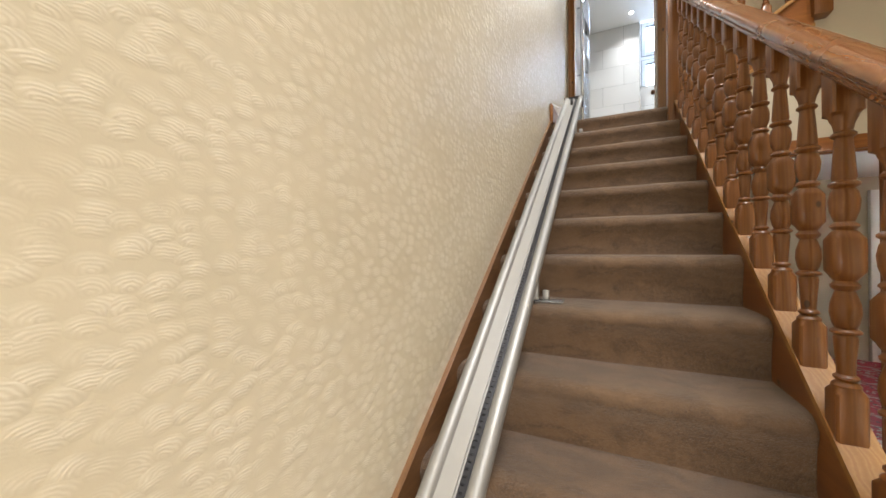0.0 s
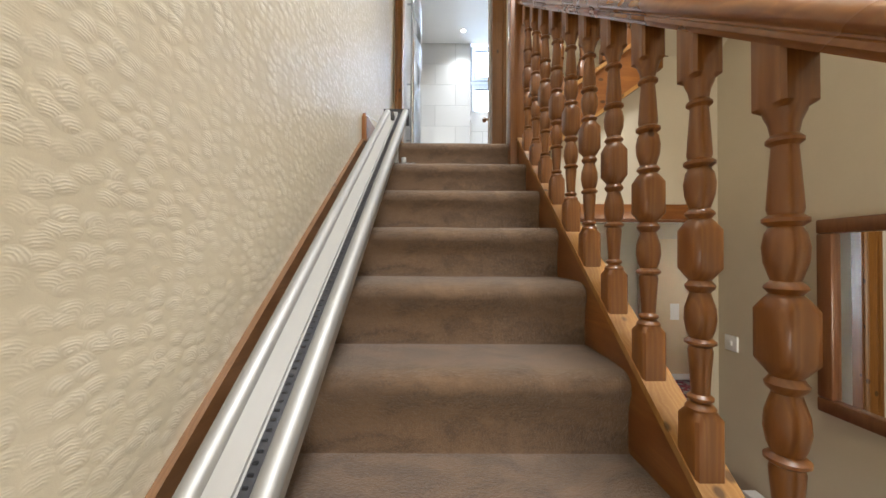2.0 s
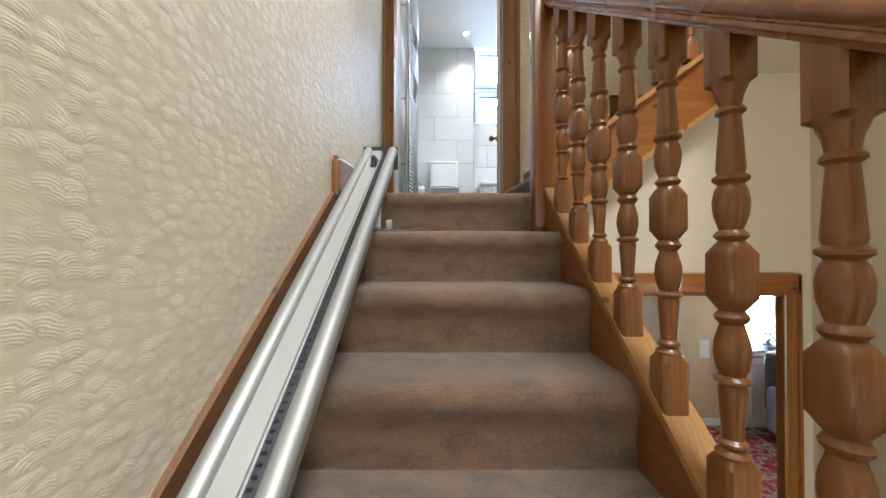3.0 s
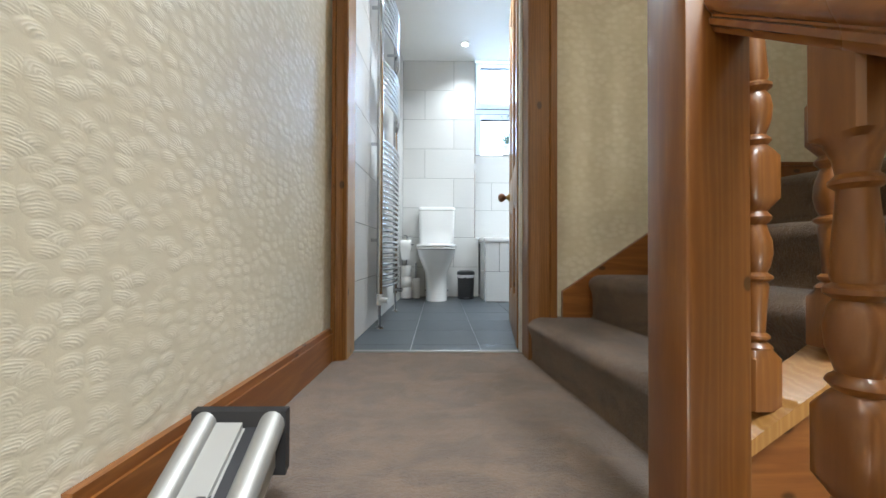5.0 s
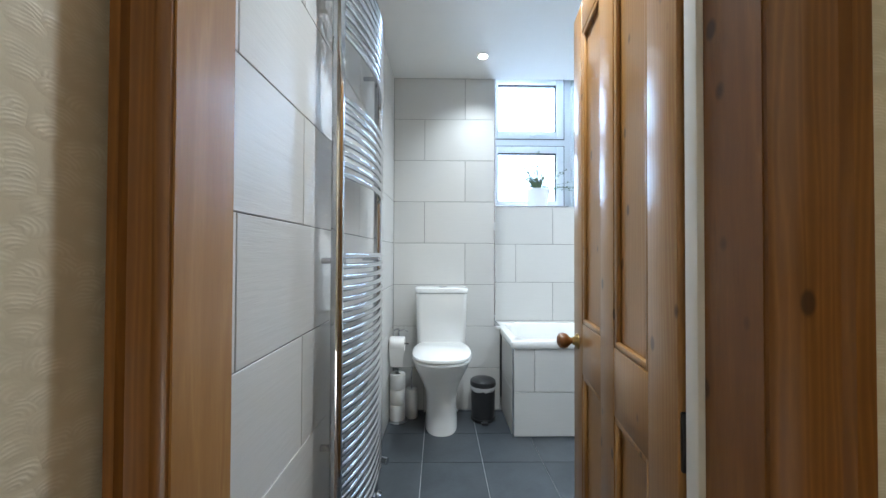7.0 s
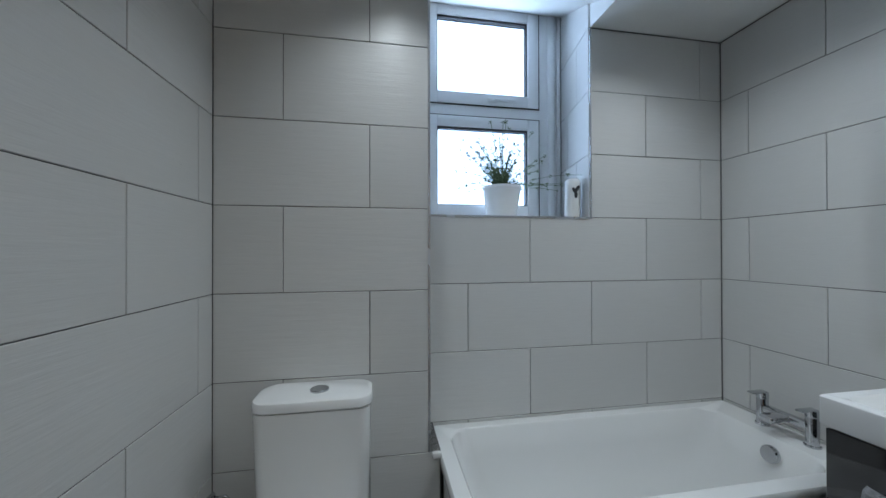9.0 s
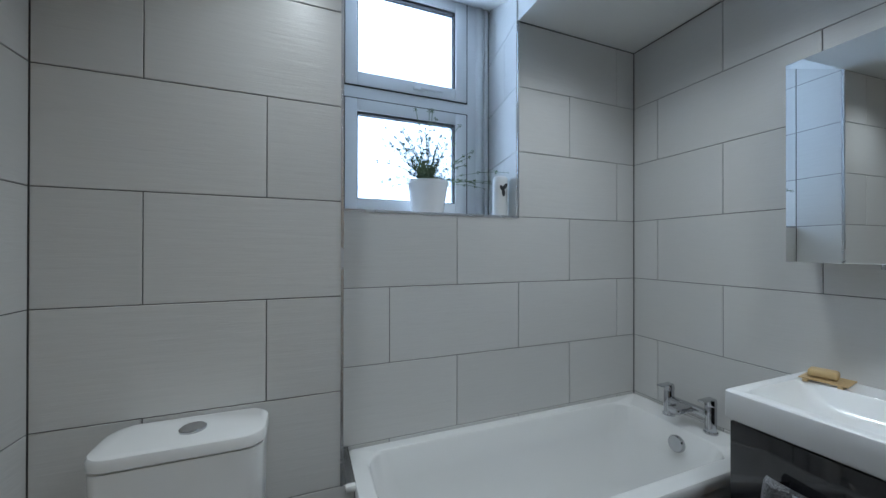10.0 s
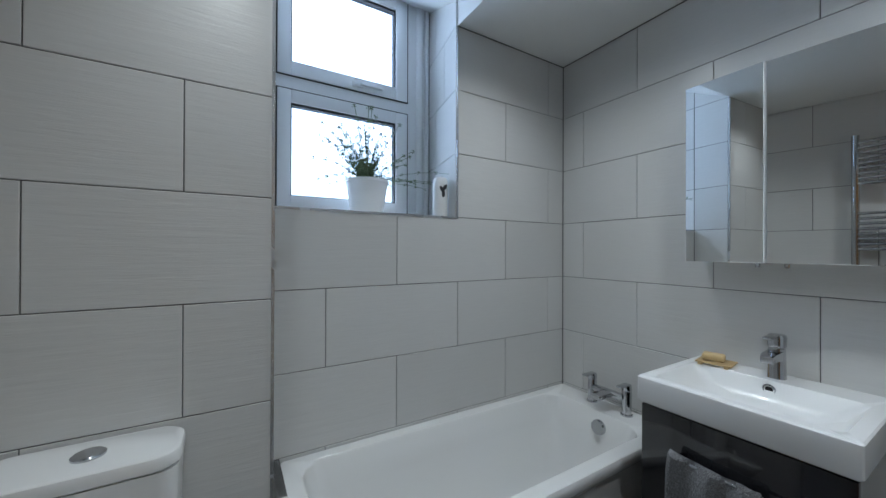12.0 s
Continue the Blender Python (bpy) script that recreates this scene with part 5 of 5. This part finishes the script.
def cabinet():
    c = thing("mirror_cabinet", "frameless mirrored wall cabinet with two doors", "cabinet")
    xf, y0, ym, y1, z0, z1 = 2.115, 1.965, 2.344, 2.580, 1.308, 1.966
    outline = [(BX1, y0 + 0.004), (xf + 0.052, y0 + 0.004), (xf + 0.020, ym), (xf + 0.020, y1 - 0.004), (BX1, y1 - 0.004)]
    part("body", prism(bmesh.new(), outline, "z", z0 + 0.012, z1 - 0.012), WHITE_PLASTIC, c)
    for a, b in ((y0, ym - 0.0015), (ym + 0.0015, y1)):
        d = part("door", boxed(xf, xf + 0.016, a, b, z0, z1, bevel=0.0015, segments=1), MIRROR, c, "mirrored cabinet door")
        if a >= ym:
            d.matrix_basis = pose(xf, y1, 0, 0, 0, -2.2) @ pose(-xf, -y1, 0)
            # White strip standing for the highlight along the door's glass edge.
            part("edge", boxed(xf - 0.0006, xf + 0.014, a - 0.0008, a + 0.0016, z0 + 0.001, z1 - 0.001), UPVC, d, "white strip put in for the highlight on the glass edge")
        if b <= ym:
            d.matrix_basis = pose(xf, b, 0, 0, 0, 4.5) @ pose(-xf, -b, 0)
        yy = ym - 0.05 if a < ym - 0.1 and b <= ym else ym + 0.02
        part("pull", boxed(xf + 0.002, xf + 0.012, yy - 0.006, yy + 0.006, z0 - 0.014, z0, bevel=0.002), CHROME, d)


cabinet()

# ---- bathroom: towel radiator ----


def towel_radiator():
    t = thing("towel_radiator", "tall chrome ladder towel radiator with curved bars", "towel radiator", at=pose(-0.0855, 0, 0, 0, 0, -1.6))
    xr, ya, yb = 0.062, 1.575, 2.175
    for yy in (ya, yb):
        bm = bmesh.new()
        tube(bm, [(xr, yy, 0.20), (xr, yy, 2.12)], 0.019, 16)
        part("post", bm, CHROME, t)
        bm = bmesh.new()
        tube(bm, [(xr, yy, 0.004), (xr, yy, 0.20)], 0.0085, 12)
        lathe(bm, [(0.028, 0.0), (0.027, 0.005), (0.012, 0.012)], 18, xr, yy)
        part("pipe", bm, CHROME, t)
        v = bmesh.new()
        tube(v, [(xr, yy, 0.135), (xr, yy, 0.215)], 0.016, 12)
        tube(v, [(xr, yy, 0.165), (xr + 0.055, yy - 0.02, 0.165)], 0.015, 14)
        part("valve", v, WHITE_PLASTIC if yy == ya else CHROME, t, "radiator valve")
        for zb in (0.52, 1.10, 1.93):
            bm = bmesh.new()
            tube(bm, [(0.002, yy + (0.04 if yy == ya else -0.04), zb), (xr + 0.012, yy + (0.04 if yy == ya else -0.04), zb)], 0.010, 12)
            part("wall_bracket", bm, CHROME, t)
    n = 9
    curve = []
    for i in range(n + 1):
        f = i / n
        curve.append((xr + 0.004 + 0.052 * math.sin(math.pi * f) ** 0.8, ya + (yb - ya) * f, 0))
    bar_bm = bmesh.new()
    tube(bar_bm, curve, 0.0095, 10)
    bar = mesh_of("bar", bar_bm, CHROME)
    heights = [0.245 + 0.0335 * k for k in range(27)] + [1.365 + 0.0335 * k for k in range(8)] + [1.80 + 0.0335 * k for k in range(9)]
    for z in heights:
        o = new("bar", bar)
        o.parent = t
        o.matrix_basis = pose(0, 0, z)


towel_radiator()

# Fittings for all four lamps; those after the first are added.
for sx, sy in ((0.607, 2.76), (0.607, 1.55), (1.65, 2.05), (1.65, 2.80)):
    d = thing("downlight", "round recessed ceiling downlight switched on, three of the four added as fill", "downlight", "bathroom downlights", at=pose(sx, sy, CEIL))
    bm = bmesh.new()
    lathe(bm, [(0.040, -0.002), (0.042, -0.005), (0.036, -0.007), (0.028, -0.004), (0.026, 0.0)], 28)
    part("rim", bm, WHITE_PLASTIC, d)
    bm = bmesh.new()
    lathe(bm, [(0.025, -0.0085), (0.025, -0.0075)], 24)
    part("lens", bm, GLOW, d, "glowing lamp lens")

# ---- tiles ----
TILE_CACHE = {}


def tile_object(w, h, material, parent, matrix, t=0.010):
    """One tile, its lower left corner at the pose; local x along the wall, z up, the face towards local -y."""
    key = (round(w, 4), round(h, 4), material.name)
    if key not in TILE_CACHE:
        c = 0.0012
        bm = bmesh.new()
        back = [bm.verts.new(p) for p in ((0, 0, 0), (w, 0, 0), (w, 0, h), (0, 0, h))]
        mid = [bm.verts.new(p) for p in ((0, -t + c, 0), (w, -t + c, 0), (w, -t + c, h), (0, -t + c, h))]
        face = [bm.verts.new(p) for p in ((c, -t, c), (w - c, -t, c), (w - c, -t, h - c), (c, -t, h - c))]
        for a, b in ((back, mid), (mid, face)):
            for i in range(4):
                bm.faces.new((a[i], a[(i + 1) % 4], b[(i + 1) % 4], b[i]))
        bm.faces.new(face)
        TILE_CACHE[key] = mesh_of("tile", bm, material, False)
    ob = new("tile", TILE_CACHE[key])
    ob.parent = parent
    ob.matrix_basis = matrix
    return ob


def tile_wall(parent, origin, turn, u0, u1, rows, joints, z_lo=0.0, z_hi=CEIL, gap=0.0030, hole=None):
    """Courses of 0.6 x 0.3 m tiles between u0 and u1; joints: the joint's u for even and odd courses."""
    base = pose(*origin, 0, 0, turn)
    for i in rows:
        za, zb = max(0.3 * i, z_lo), min(0.3 * (i + 1), z_hi)
        if zb - za < 0.02:
            continue
        j = joints[i % 2]
        us = [u0] + [j + 0.6 * k for k in range(-8, 9) if u0 + 0.012 < j + 0.6 * k < u1 - 0.012] + [u1]
        for a, b in zip(us, us[1:]):
            pieces = [(a, b, za, zb)]
            if hole:
                h0, h1, hz = hole
                if zb > hz + 0.01 and b > h0 and a < h1:
                    pieces = [(p, q, za, zb) for p, q in ((a, min(b, h0)), (max(a, h1), b)) if q - p > 0.012]
            for p, q, c, d in pieces:
                tile_object(q - p - gap, d - c - gap, TILE, parent, base @ pose(p + gap / 2, 0, c + gap / 2))


# boxing behind the toilet: u runs along x
tile_wall(wall_boxing, (0, BOX_Y + 0.010, 0), 0, 0.0, BOX_X - 0.004, range(2, 8), (0.222, 0.516))
tile_wall(wall_boxing, (0, BOX_Y + 0.010, 0), 0, 0.0, 0.772, range(0, 2), (0.222, 0.516))
# recessed back wall
tile_wall(wall_bath_back, (0, BY1 + 0.010, 0), 0, BOX_X, BX1, range(1, 8), (0.626, 0.934), z_lo=0.55, hole=(BOX_X - 0.01, 1.530, 1.5))
# right wall: u runs towards the door
tile_wall(wall_bath_right, (BX1 + 0.010, BY1, 0), -90, 0.0, BY1 - 1.09, range(0, 8), (BY1 - 3.144, BY1 - 2.85))
# left wall: u runs away from the door
tile_wall(wall_bath_left, (-0.0955, 0.001, 0), 90 - 1.6, 1.10, BOX_Y, range(0, 8), (2.674, 2.373))
part("edge_trim", boxed(-0.068, -0.048, 1.086, 1.102, 0, CEIL, bevel=0.003), WHITE_PLASTIC, wall_bath_left)
# Dark strips for the corner joints, the shadow of the gap in their colour.
for name, b in (("corner_joint", (BX1 - 0.004, BX1 + 0.002, BY1 - 0.004, BY1 + 0.002, 0.59, CEIL)), ("ceiling_joint", (1.534, BX1, BY1 - 0.004, BY1 + 0.002, CEIL - 0.005, CEIL - 0.001))):
    part(name, boxed(*b), GROUT, wall_bath_back, "thin dark joint line, gap shadow put into the colour")
part("ceiling_joint", boxed(BX1 - 0.004, BX1 + 0.002, 1.09, BY1 - 0.004, CEIL - 0.005, CEIL - 0.001), GROUT, wall_bath_right, "thin dark joint line, gap shadow put into the colour")
# window recess: sill, reveals and trims
for a, b in ((BOX_X, 1.10), (1.103, 1.55)):
    part("tile", boxed(a, b, BY1 + 0.002, 3.70, 1.486, 1.500), TILE, wall_bath_back)
ang = math.degrees(math.atan2(3.70 - BY1, 1.612 - 1.530))
length = math.hypot(3.70 - BY1, 0.082)
for i in range(5, 10):
    za, zb = max(0.3 * i, 1.502), min(0.3 * (i + 1), 2.79)
    cut = 0.16 if i % 2 else 0.30
    base = pose(1.612, 3.70, 0, 0, 0, ang + 180)
    for a, b in ((0.0, length - cut), (length - cut, length)):
        tile_object(b - a - 0.003, zb - za - 0.003, TILE, wall_bath_back, base @ pose(a + 0.0015, 0, za + 0.0015), 0.008)
part("recess_trim", boxed(1.526, 1.534, BY1 - 0.003, BY1 + 0.009, 1.5, CEIL), SILVER_TRIM, wall_bath_back, "silver edge trim")
part("sill_trim", boxed(BOX_X, 1.534, BY1 - 0.003, BY1 + 0.009, 1.494, 1.503), SILVER_TRIM, wall_bath_back, "silver edge trim")
part("boxing_trim", boxed(BOX_X - 0.008, BOX_X + 0.001, BOX_Y - 0.003, BOX_Y + 0.009, 0.60, CEIL), SILVER_TRIM, wall_boxing, "silver edge trim")
for i in range(2, 9):
    tile_object(BY1 - BOX_Y - 0.012, 0.297, TILE, wall_boxing, pose(BOX_X - 0.010, BOX_Y + 0.010, 0.3 * i + 0.0015, 0, 0, 90), 0.009)

for i in range(5, 10):
    za, zb = max(0.3 * i, 1.502), min(0.3 * (i + 1), 2.79)
    tile_object(0.415, zb - za - 0.003, TILE, wall_bath_back, pose(BOX_X - 0.010, BY1 + 0.003, za + 0.0015, 0, 0, 90), 0.009)

# floor tiles
xs = [-0.06] + [0.240 + 0.327 * k for k in range(7) if 0.240 + 0.327 * k < BX1 - 0.05] + [BX1]
ys = [1.092] + [1.20 + 0.305 * k for k in range(7)] + [3.06]
FLOOR_CACHE = {}
for x0, x1 in zip(xs, xs[1:]):
    for y0, y1 in zip(ys, ys[1:]):
        if y1 - y0 < 0.02:
            continue
        w, d = x1 - x0 - 0.004, y1 - y0 - 0.004
        key = (round(w, 4), round(d, 4))
        if key not in FLOOR_CACHE:
            FLOOR_CACHE[key] = mesh_of("tile", boxed(0, w, 0, d, -0.008, 0.0), SLATE, False)
        o = new("tile", FLOOR_CACHE[key])
        o.parent = floor_bath
        o.matrix_basis = pose(x0 + 0.002, y0 + 0.002, 0)
